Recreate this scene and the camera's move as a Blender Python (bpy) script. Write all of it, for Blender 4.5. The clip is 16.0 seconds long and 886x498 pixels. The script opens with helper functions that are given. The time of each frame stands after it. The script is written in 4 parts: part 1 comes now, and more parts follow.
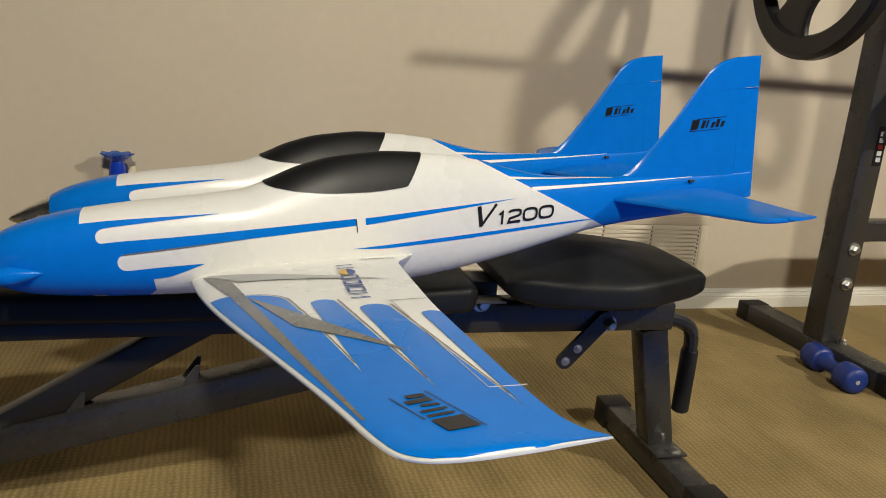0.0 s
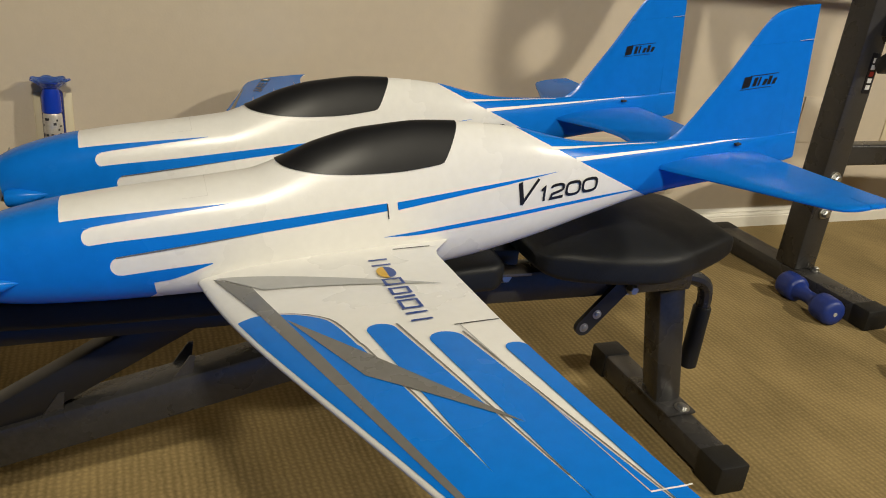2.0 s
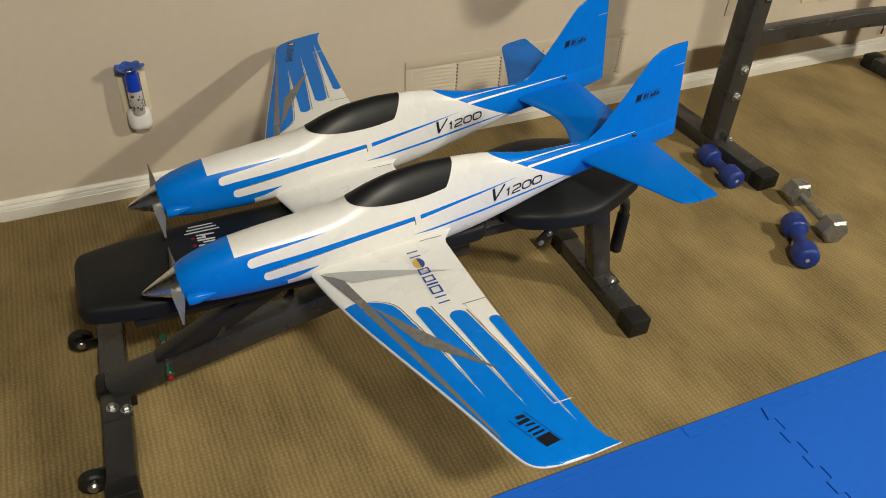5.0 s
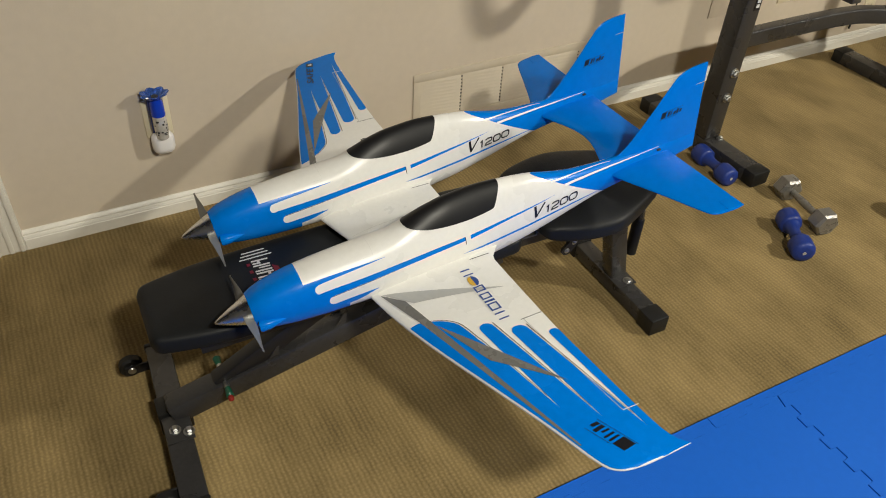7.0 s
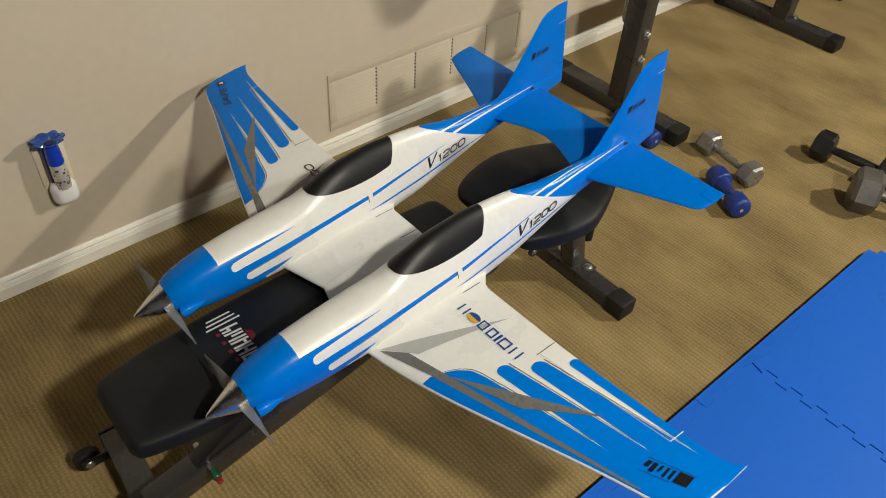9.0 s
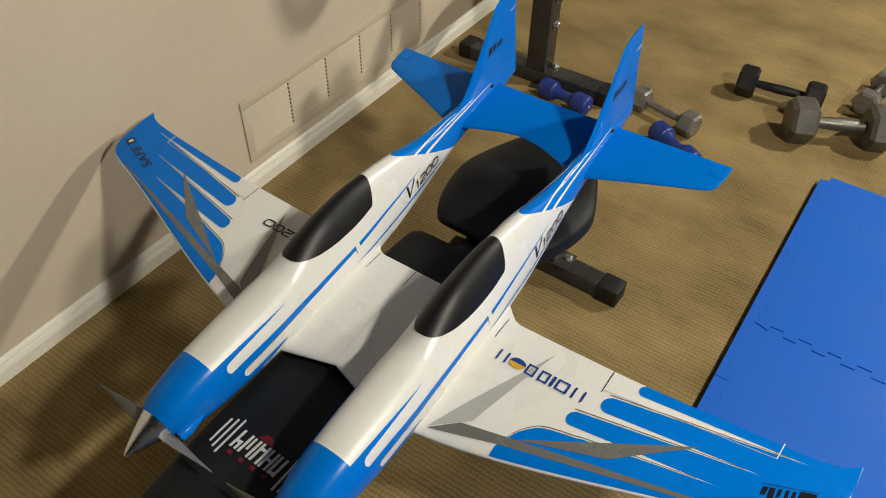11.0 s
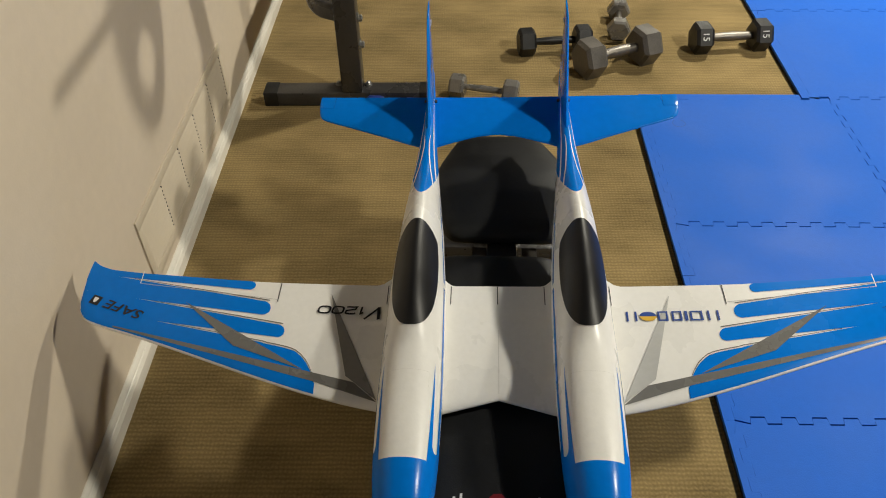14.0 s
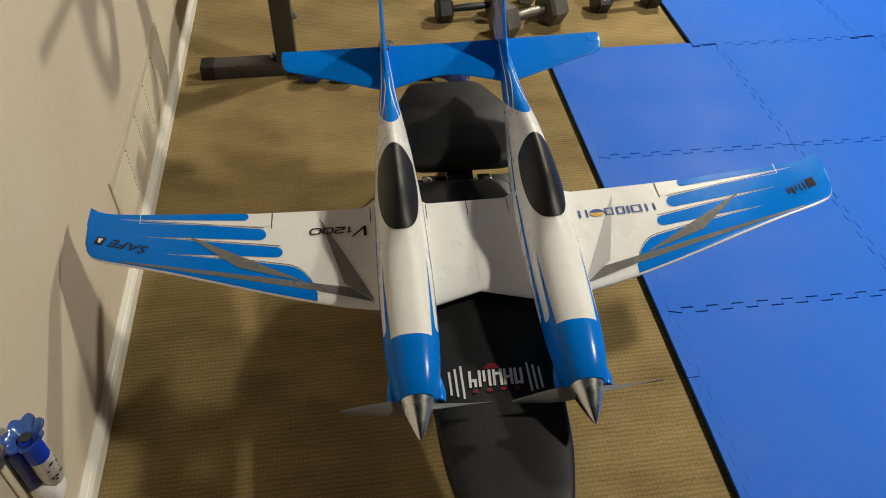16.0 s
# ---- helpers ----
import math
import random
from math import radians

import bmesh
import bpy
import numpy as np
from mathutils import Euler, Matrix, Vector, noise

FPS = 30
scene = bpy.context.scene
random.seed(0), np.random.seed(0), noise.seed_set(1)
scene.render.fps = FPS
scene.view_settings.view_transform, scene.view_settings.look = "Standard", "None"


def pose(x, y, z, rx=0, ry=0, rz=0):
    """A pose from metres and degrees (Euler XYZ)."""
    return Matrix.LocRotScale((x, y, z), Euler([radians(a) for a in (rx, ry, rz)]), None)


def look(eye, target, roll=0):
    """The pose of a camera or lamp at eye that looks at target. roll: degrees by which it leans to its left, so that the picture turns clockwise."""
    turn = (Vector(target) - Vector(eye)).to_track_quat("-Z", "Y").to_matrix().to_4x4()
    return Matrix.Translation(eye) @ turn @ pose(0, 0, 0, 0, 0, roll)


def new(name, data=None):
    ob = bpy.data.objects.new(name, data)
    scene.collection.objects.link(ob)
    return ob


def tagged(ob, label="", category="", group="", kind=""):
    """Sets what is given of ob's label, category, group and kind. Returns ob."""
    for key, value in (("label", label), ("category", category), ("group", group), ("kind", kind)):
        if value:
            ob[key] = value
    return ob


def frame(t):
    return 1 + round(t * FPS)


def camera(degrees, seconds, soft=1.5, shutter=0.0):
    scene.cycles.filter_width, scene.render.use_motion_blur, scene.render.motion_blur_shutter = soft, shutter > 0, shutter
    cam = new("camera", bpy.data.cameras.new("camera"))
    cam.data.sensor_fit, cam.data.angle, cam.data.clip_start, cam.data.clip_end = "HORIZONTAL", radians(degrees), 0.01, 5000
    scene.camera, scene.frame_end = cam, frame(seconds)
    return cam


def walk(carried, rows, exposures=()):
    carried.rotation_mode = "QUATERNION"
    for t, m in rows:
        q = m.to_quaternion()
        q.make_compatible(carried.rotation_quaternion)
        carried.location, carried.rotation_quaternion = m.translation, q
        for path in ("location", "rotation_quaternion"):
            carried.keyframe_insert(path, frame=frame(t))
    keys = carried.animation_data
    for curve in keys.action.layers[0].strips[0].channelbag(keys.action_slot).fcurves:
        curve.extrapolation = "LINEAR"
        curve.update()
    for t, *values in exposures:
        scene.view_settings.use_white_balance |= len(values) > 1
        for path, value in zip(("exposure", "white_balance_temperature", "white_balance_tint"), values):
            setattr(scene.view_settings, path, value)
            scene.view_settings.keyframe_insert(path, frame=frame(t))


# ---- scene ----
cam = camera(59.7, 16.0, 1.0)
PATH = [
    (0, (-0.56, -1.928, 0.7), (-0.001, -0.075, 0.198), 4.7),
    (0.5, (-0.585, -1.861, 0.719), (0.084, -0.079, 0.106), 4.0),
    (1, (-0.615, -1.806, 0.737), (0.038, -0.054, 0.026), 5.1),
    (1.5, (-0.645, -1.728, 0.771), (0.031, -0.014, -0.007), 6.6),
    (2, (-0.657, -1.737, 0.768), (0.097, -0.052, -0.001), 6.5),
    (2.5, (-0.672, -1.848, 0.813), (0.103, -0.2, -0.013), 4.3),
    (3, (-0.694, -1.886, 0.922), (0.09, -0.324, -0.05), 1.7),
    (3.5, (-0.667, -1.862, 0.929), (0.159, -0.354, -0.093), 6.2),
    (4, (-0.64, -1.776, 1.057), (0.181, -0.314, -0.033), 4.9),
    (4.5, (-0.716, -1.833, 1.224), (0.051, -0.449, 0.002), 4.2),
    (5, (-0.853, -2.019, 1.324), (-0.151, -0.63, 0.068), 3.5),
    (5.2, (-0.887, -2.083, 1.344), (-0.198, -0.673, 0.104), 3.5),
    (7.3, (-1.079, -1.92, 1.437), (-0.238, -0.649, 0.141), 3.7),
    (7.5, (-1.121, -1.887, 1.449), (-0.243, -0.657, 0.139), 3.7),
    (8, (-1.18, -1.829, 1.444), (-0.225, -0.675, 0.12), 3.8),
    (8.5, (-1.169, -1.766, 1.45), (-0.171, -0.668, 0.11), 3.8),
    (9, (-1.105, -1.682, 1.459), (-0.087, -0.627, 0.1), 4.0),
    (9.2, (-1.079, -1.657, 1.448), (-0.054, -0.621, 0.078), 4.1),
    (11.3, (-1.101, -1.294, 1.431), (0.099, -0.601, -0.011), 1.5),
    (11.5, (-1.088, -1.248, 1.437), (0.119, -0.615, -0.027), 2.1),
    (12, (-1.034, -1.167, 1.44), (0.199, -0.623, -0.037), 0.7),
    (12.5, (-1.043, -1.055, 1.441), (0.253, -0.634, -0.024), 0.0),
    (13, (-1.123, -0.873, 1.441), (0.242, -0.601, 0.004), -0.3),
    (13.5, (-1.187, -0.786, 1.43), (0.241, -0.634, 0.037), -1.1),
    (14, (-1.3, -0.728, 1.428), (0.156, -0.695, 0.058), -0.9),
    (14.5, (-1.383, -0.679, 1.437), (0.081, -0.741, 0.075), -0.7),
    (15, (-1.439, -0.594, 1.434), (0.017, -0.726, 0.069), -0.3),
    (15.5, (-1.486, -0.552, 1.433), (-0.047, -0.734, 0.056), 0.4),
    (16, (-1.53, -0.579, 1.444), (-0.096, -0.794, 0.066), 1.0),
]
walk(cam, [(t, look(eye, target, roll)) for t, eye, target, roll in PATH], [(0, -0.12, 6600, 10), (2.0, -0.16, 6850, 10), (4.0, -0.14, 6850, 10), (5.0, -0.08, 6600, 10), (8.0, -0.06, 6430, 10), (12.5, -0.08, 6500, 10), (16.0, 0.0, 6560, 10)])

# ---- light: recessed ceiling lamps in one row, warm; the third is assumed ----
ROOM = (-3.4, 6.6, -5.6, 0.0, 2.44)
# the lamp at x 5.10 is added to brighten the right side
LAMP_Y, LAMPS = -2.78, ((-0.62, 305.0), (2.25, 425.0), (5.10, 130.0))
world = bpy.data.worlds.new("room_air")
scene.world = world
world.use_nodes = True
world.node_tree.nodes["Background"].inputs[0].default_value = (0.9, 0.8, 0.65, 1)
world.node_tree.nodes["Background"].inputs[1].default_value = 0.002
for lx, watts in LAMPS:
    ld = bpy.data.lights.new("ceiling_lamp_light", "SPOT")
    ld.spot_size, ld.spot_blend, ld.shadow_soft_size, ld.energy, ld.color = radians(156), 0.25, 0.10, watts, (1.0, 0.945, 0.79)
    lo = new("ceiling_lamp_light", ld)
    lo.matrix_world = pose(lx, LAMP_Y, ROOM[4] - 0.03)

# ---- materials ----


def material(name, colour, rough=0.6, metal=0.0, var=0.0, scale=8.0, bump=0.0, bump_scale=120.0, coat=0.0, spec=0.5, ior=1.45):
    m = bpy.data.materials.new(name)
    m.use_nodes = True
    nt = m.node_tree
    b = nt.nodes["Principled BSDF"]
    b.inputs["Base Color"].default_value = (*colour, 1)
    b.inputs["Roughness"].default_value = rough
    b.inputs["Metallic"].default_value = metal
    b.inputs["Coat Weight"].default_value = coat
    b.inputs["Specular IOR Level"].default_value = spec
    tc = nt.nodes.new("ShaderNodeTexCoord")
    if var:
        n1, n2 = nt.nodes.new("ShaderNodeTexNoise"), nt.nodes.new("ShaderNodeTexNoise")
        n1.inputs["Scale"].default_value, n1.inputs["Detail"].default_value = scale, 5
        n2.inputs["Scale"].default_value, n2.inputs["Detail"].default_value = scale * 14, 3
        add = nt.nodes.new("ShaderNodeMath")
        add.operation = "ADD"
        ramp = nt.nodes.new("ShaderNodeMapRange")
        ramp.inputs[1].default_value, ramp.inputs[2].default_value = 0.7, 1.3
        ramp.inputs[3].default_value, ramp.inputs[4].default_value = 1 - var, 1 + var
        mix = nt.nodes.new("ShaderNodeMix")
        mix.data_type, mix.blend_type = "RGBA", "MULTIPLY"
        mix.inputs[0].default_value = 1
        mix.inputs[6].default_value = (*colour, 1)
        for n in (n1, n2):
            nt.links.new(tc.outputs["Object"], n.inputs["Vector"])
        nt.links.new(n1.outputs["Fac"], add.inputs[0])
        nt.links.new(n2.outputs["Fac"], add.inputs[1])
        nt.links.new(add.outputs[0], ramp.inputs[0])
        nt.links.new(ramp.outputs[0], mix.inputs[7])
        nt.links.new(mix.outputs[2], b.inputs["Base Color"])
        rr = nt.nodes.new("ShaderNodeMapRange")
        rr.inputs[1].default_value, rr.inputs[2].default_value = 0.35, 0.65
        rr.inputs[3].default_value, rr.inputs[4].default_value = max(0, rough - 0.08), min(1, rough + 0.08)
        nt.links.new(n1.outputs["Fac"], rr.inputs[0])
        nt.links.new(rr.outputs[0], b.inputs["Roughness"])
    if bump:
        n3 = nt.nodes.new("ShaderNodeTexNoise")
        n3.inputs["Scale"].default_value, n3.inputs["Detail"].default_value = bump_scale, 4
        bp = nt.nodes.new("ShaderNodeBump")
        bp.inputs["Strength"].default_value, bp.inputs["Distance"].default_value = bump, 0.002
        nt.links.new(tc.outputs["Object"], n3.inputs["Vector"])
        nt.links.new(n3.outputs["Fac"], bp.inputs["Height"])
        nt.links.new(bp.outputs["Normal"], b.inputs["Normal"])
    return m


FOAM_WHITE = material("white_foam_paint", (0.77, 0.76, 0.735), 0.30, var=0.03, scale=7, bump=0.06, bump_scale=260)
FOAM_BLUE = material("blue_foam_paint", (0.0005, 0.168, 0.66), 0.22, var=0.05, scale=5, bump=0.05, bump_scale=260, spec=0.16)
CANOPY = material("black_canopy_paint", (0.008, 0.008, 0.009), 0.40, var=0.1, scale=6, bump=0.03, bump_scale=200, spec=0.32)
SEAM = material("faint_seam", (0.60, 0.59, 0.565), 0.45)
DECAL_MID = material("mid_grey_decal", (0.22, 0.215, 0.205), 0.3, var=0.06)
DECAL_GREY = material("grey_decal", (0.155, 0.152, 0.145), 0.26, var=0.06)
DECAL_LIGHT = material("pale_grey_decal", (0.42, 0.42, 0.41), 0.45, var=0.05)
DECAL_BLACK = material("black_decal", (0.012, 0.012, 0.015), 0.28, spec=0.4)
DECAL_NAVY = material("navy_decal", (0.01, 0.05, 0.26), 0.4)
DECAL_YELLOW = material("yellow_decal", (0.62, 0.37, 0.03), 0.4)
DECAL_WHITE = material("white_decal", (0.8, 0.8, 0.78), 0.4)
GROOVE = material("dark_groove", (0.03, 0.03, 0.035), 0.8)
ALU = material("brushed_aluminium", (0.74, 0.74, 0.72), 0.24, 1.0, var=0.06, scale=30)
PROP = material("grey_plastic_propeller", (0.16, 0.16, 0.155), 0.35, var=0.05)
VINYL = material("black_vinyl_upholstery", (0.010, 0.0108, 0.012), 0.5, var=0.16, scale=9, bump=0.16, bump_scale=420, spec=0.28)
TUBE = material("dark_grey_powder_coat", (0.037, 0.0355, 0.0355), 0.30, var=0.2, scale=10, bump=0.12, bump_scale=500)
TUBE_DARK = material("black_steel", (0.014, 0.014, 0.016), 0.4, var=0.1, scale=10)
RUBBER = material("black_rubber", (0.007, 0.007, 0.007), 0.55, var=0.2, scale=20, bump=0.2, bump_scale=300)
CHROME = material("zinc_bolt", (0.5, 0.5, 0.49), 0.38, 1.0)
GREEN = material("green_plastic", (0.007, 0.10, 0.055), 0.35)
RED = material("red_plastic", (0.30, 0.02, 0.015), 0.4)
SILVER_PRINT = material("silver_print", (0.62, 0.62, 0.62), 0.4)
RED_PRINT = material("dark_red_print", (0.16, 0.006, 0.012), 0.45)
IRON_GREY = material("grey_painted_iron", (0.22, 0.21, 0.195), 0.3, 0.45, var=0.16, scale=22, bump=0.35, bump_scale=160)
IRON_DARK = material("dark_rubber_iron", (0.105, 0.095, 0.083), 0.42, 0.1, var=0.25, scale=14, bump=0.14, bump_scale=120)
STEEL = material("worn_steel", (0.20, 0.185, 0.165), 0.45, 0.8, var=0.2, scale=40)
IRON_BLACK = material("black_rubber_head", (0.010, 0.010, 0.011), 0.42, var=0.2, scale=18, bump=0.25, bump_scale=220)
VINYL_BLUE = material("navy_vinyl_dip", (0.012, 0.036, 0.23), 0.42, var=0.1, scale=14, bump=0.2, bump_scale=300)
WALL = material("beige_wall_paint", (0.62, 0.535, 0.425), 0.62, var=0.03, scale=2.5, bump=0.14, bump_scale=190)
# walls out of view: colour kept very dark to cut bounced light
WALL_FAR = material("dark_unseen_wall", (0.05, 0.04, 0.03), 0.7, var=0.03, scale=2.5)
TRIM = material("white_trim_paint", (0.78, 0.75, 0.68), 0.4, var=0.03, scale=6)
# ceiling out of view, made dark so it throws little light back
CEIL = material("dark_unseen_ceiling", (0.07, 0.065, 0.06), 0.9, var=0.02)
VENT = material("cream_metal_grille", (0.60, 0.525, 0.41), 0.45, var=0.03, scale=4)
IVORY = material("ivory_plastic", (0.74, 0.66, 0.48), 0.35)
WOOD = material("dark_stained_wood", (0.035, 0.017, 0.011), 0.4, var=0.25, scale=5, bump=0.1, bump_scale=60)
WHITE_PLASTIC = material("white_plastic", (0.82, 0.80, 0.80), 0.3)
MAT_DENT = material("darker_blue_foam", (0.004, 0.062, 0.33), 0.6)
MAT_BLACK = material("black_mat_foam", (0.012, 0.012, 0.014), 0.8)
LAMP_GLOW = bpy.data.materials.new("lamp_glow")
LAMP_GLOW.use_nodes = True
LAMP_GLOW.node_tree.nodes["Principled BSDF"].inputs["Emission Color"].default_value = (1, 0.8, 0.55, 1)
LAMP_GLOW.node_tree.nodes["Principled BSDF"].inputs["Emission Strength"].default_value = 12


def glassy(name, colour, rough=0.15):
    m = material(name, colour, rough)
    m.node_tree.nodes["Principled BSDF"].inputs["Transmission Weight"].default_value = 0.75
    return m


CLEAR_BLUE = glassy("translucent_blue_plastic", (0.10, 0.24, 0.80))
NAVY_PLASTIC = material("navy_plastic", (0.006, 0.02, 0.17), 0.22)
BLUE_PLASTIC = material("deep_blue_plastic", (0.006, 0.045, 0.48), 0.2)
BOTTLE = material("silvery_bottle", (0.62, 0.60, 0.57), 0.12, 0.35, var=0.2, scale=60)


def carpet_material():
    """Looped carpet: rows of loops that cross, with worn and darker stretches."""
    m = bpy.data.materials.new("brown_loop_carpet")
    m.use_nodes = True
    nt = m.node_tree
    b = nt.nodes["Principled BSDF"]
    b.inputs["Roughness"].default_value = 0.95
    b.inputs["Specular IOR Level"].default_value = 0.12
    b.inputs["Sheen Weight"].default_value, b.inputs["Sheen Roughness"].default_value = 0.35, 0.45
    b.inputs["Sheen Tint"].default_value = (0.9, 0.72, 0.42, 1)
    tc = nt.nodes.new("ShaderNodeTexCoord")
    wave = []
    for axis, sc in (("X", 28.6), ("Y", 34.0)):
        w = nt.nodes.new("ShaderNodeTexWave")
        w.wave_type, w.bands_direction = "BANDS", axis
        w.inputs["Scale"].default_value = sc
        w.inputs["Distortion"].default_value, w.inputs["Detail"].default_value = 2.6, 3
        w.inputs["Detail Scale"].default_value = 1.6
        nt.links.new(tc.outputs["Object"], w.inputs["Vector"])
        wave.append(w)
    # ribs along y, cut into loops by a weaker wave
    cut = nt.nodes.new("ShaderNodeMath")
    cut.operation, cut.inputs[1].default_value, cut.inputs[2].default_value = "MULTIPLY_ADD", 0.5, 0.4
    nt.links.new(wave[1].outputs["Fac"], cut.inputs[0])
    mul = nt.nodes.new("ShaderNodeMath")
    mul.operation = "MULTIPLY"
    nt.links.new(wave[0].outputs["Fac"], mul.inputs[0])
    nt.links.new(cut.outputs[0], mul.inputs[1])
    big, fine = nt.nodes.new("ShaderNodeTexNoise"), nt.nodes.new("ShaderNodeTexNoise")
    big.inputs["Scale"].default_value, big.inputs["Detail"].default_value = 3.4, 6
    fine.inputs["Scale"].default_value, fine.inputs["Detail"].default_value = 180, 4
    mapn = nt.nodes.new("ShaderNodeMapping")
    mapn.inputs["Scale"].default_value = (1.7, 1.1, 1.0)
    nt.links.new(tc.outputs["Object"], mapn.inputs["Vector"])
    nt.links.new(mapn.outputs["Vector"], big.inputs["Vector"])
    nt.links.new(tc.outputs["Object"], fine.inputs["Vector"])
    f1 = nt.nodes.new("ShaderNodeMath")
    f1.operation, f1.inputs[1].default_value = "MULTIPLY_ADD", 0.21
    nt.links.new(mul.outputs[0], f1.inputs[0])
    soft_big = nt.nodes.new("ShaderNodeMath")
    soft_big.operation, soft_big.inputs[1].default_value, soft_big.inputs[2].default_value = "MULTIPLY_ADD", 0.80, 0.115
    nt.links.new(big.outputs["Fac"], soft_big.inputs[0])
    nt.links.new(soft_big.outputs[0], f1.inputs[2])
    f2 = nt.nodes.new("ShaderNodeMath")
    f2.operation, f2.inputs[1].default_value = "MULTIPLY_ADD", 0.35
    nt.links.new(fine.outputs["Fac"], f2.inputs[0])
    nt.links.new(f1.outputs[0], f2.inputs[2])
    streak, maps = nt.nodes.new("ShaderNodeTexNoise"), nt.nodes.new("ShaderNodeMapping")
    maps.inputs["Scale"].default_value = (110.0, 7.0, 1.0)
    streak.inputs["Scale"].default_value, streak.inputs["Detail"].default_value = 1.0, 3
    nt.links.new(tc.outputs["Object"], maps.inputs["Vector"])
    nt.links.new(maps.outputs["Vector"], streak.inputs["Vector"])
    f3 = nt.nodes.new("ShaderNodeMath")
    f3.operation, f3.inputs[1].default_value = "MULTIPLY_ADD", 0.22
    off = nt.nodes.new("ShaderNodeMath")
    off.operation, off.inputs[1].default_value = "ADD", -0.15
    nt.links.new(streak.outputs["Fac"], f3.inputs[0])
    nt.links.new(f2.outputs[0], f3.inputs[2])
    nt.links.new(f3.outputs[0], off.inputs[0])
    ramp = nt.nodes.new("ShaderNodeValToRGB")
    ramp.color_ramp.elements[0].position, ramp.color_ramp.elements[0].color = 0.45, (0.118, 0.085, 0.036, 1)
    ramp.color_ramp.elements[1].position, ramp.color_ramp.elements[1].color = 1.1, (0.37, 0.268, 0.120, 1)
    nt.links.new(off.outputs[0], ramp.inputs[0])
    nt.links.new(ramp.outputs[0], b.inputs["Base Color"])
    bp = nt.nodes.new("ShaderNodeBump")
    bp.inputs["Strength"].default_value, bp.inputs["Distance"].default_value = 0.25, 0.003
    h = nt.nodes.new("ShaderNodeMath")
    h.operation, h.inputs[1].default_value = "MULTIPLY_ADD", 0.5
    nt.links.new(fine.outputs["Fac"], h.inputs[0])
    nt.links.new(mul.outputs[0], h.inputs[2])
    nt.links.new(h.outputs[0], bp.inputs["Height"])
    nt.links.new(bp.outputs["Normal"], b.inputs["Normal"])
    return m


def mat_material():
    """Blue play-mat foam with a fine grain pressed into it."""
    m = material("blue_mat_foam", (0.006, 0.112, 0.57), 0.62, var=0.035, scale=4, spec=0.24)
    nt = m.node_tree
    b = nt.nodes["Principled BSDF"]
    tc = nt.nodes.new("ShaderNodeTexCoord")
    n, v = nt.nodes.new("ShaderNodeTexNoise"), nt.nodes.new("ShaderNodeTexVoronoi")
    n.inputs["Scale"].default_value, n.inputs["Detail"].default_value = 35, 5
    v.inputs["Scale"].default_value = 330
    ad = nt.nodes.new("ShaderNodeMath")
    bp = nt.nodes.new("ShaderNodeBump")
    bp.inputs["Strength"].default_value, bp.inputs["Distance"].default_value = 0.2, 0.001
    nt.links.new(tc.outputs["Object"], n.inputs["Vector"])
    nt.links.new(tc.outputs["Object"], v.inputs["Vector"])
    nt.links.new(n.outputs["Fac"], ad.inputs[0])
    nt.links.new(v.outputs["Distance"], ad.inputs[1])
    nt.links.new(ad.outputs[0], bp.inputs["Height"])
    nt.links.new(bp.outputs["Normal"], b.inputs["Normal"])
    return m


CARPET, MAT_BLUE = carpet_material(), mat_material()

# ---- mesh helpers ----


def part(name, bm, mat, parent=None, label="", smooth=True, angle=35):
    me = bpy.data.meshes.new(name)
    bmesh.ops.recalc_face_normals(bm, faces=bm.faces)
    for f in bm.faces:
        f.smooth = smooth
    for e in bm.edges:
        if len(e.link_faces) == 2 and e.calc_face_angle(0) > radians(angle):
            e.smooth = False
    bm.to_mesh(me)
    bm.free()
    me.materials.append(mat)
    ob = new(name, me)
    if parent:
        ob.parent = parent
    if label:
        tagged(ob, label)
    return ob


def holder(name, m, label, category, group=""):
    ob = new(name)
    ob.empty_display_size = 0.1
    ob.matrix_world = m
    return tagged(ob, label, category, group)


def box(lo, hi, bevel=0.0, bm=None, seg=2):
    bm = bm or bmesh.new()
    c = [(a + b) / 2 for a, b in zip(lo, hi)]
    s = [abs(b - a) for a, b in zip(lo, hi)]
    r = bmesh.ops.create_cube(bm, size=1, matrix=Matrix.LocRotScale(c, None, s))
    if bevel:
        es = list({e for v in r["verts"] for e in v.link_edges})
        bmesh.ops.bevel(bm, geom=es, offset=bevel, segments=seg, affect="EDGES", profile=0.5)
    return bm


def beam(a, b, w, h, bevel=0.004, bm=None, up=(0, 0, 1)):
    """A rectangular tube from a to b, w wide sideways and h high."""
    bm = bm or bmesh.new()
    a, b = Vector(a), Vector(b)
    d = (b - a).normalized()
    side = d.cross(Vector(up)).normalized()
    top = side.cross(d).normalized()
    m = Matrix((side, d, top)).transposed().to_4x4()
    m.translation = (a + b) / 2
    r = bmesh.ops.create_cube(bm, size=1, matrix=m @ Matrix.Diagonal((w, (b - a).length, h, 1)))
    if bevel:
        es = list({e for v in r["verts"] for e in v.link_edges})
        bmesh.ops.bevel(bm, geom=es, offset=bevel, segments=2, affect="EDGES", profile=0.5)
    return bm


def grid(nu, nv, f, bm=None, close_v=False):
    """A sheet of quads: f(u, v) with u and v from 0 to 1."""
    bm = bm or bmesh.new()
    vs = [[bm.verts.new(f(i / nu, j / nv)) for j in range(nv + (0 if close_v else 1))] for i in range(nu + 1)]
    n = len(vs[0])
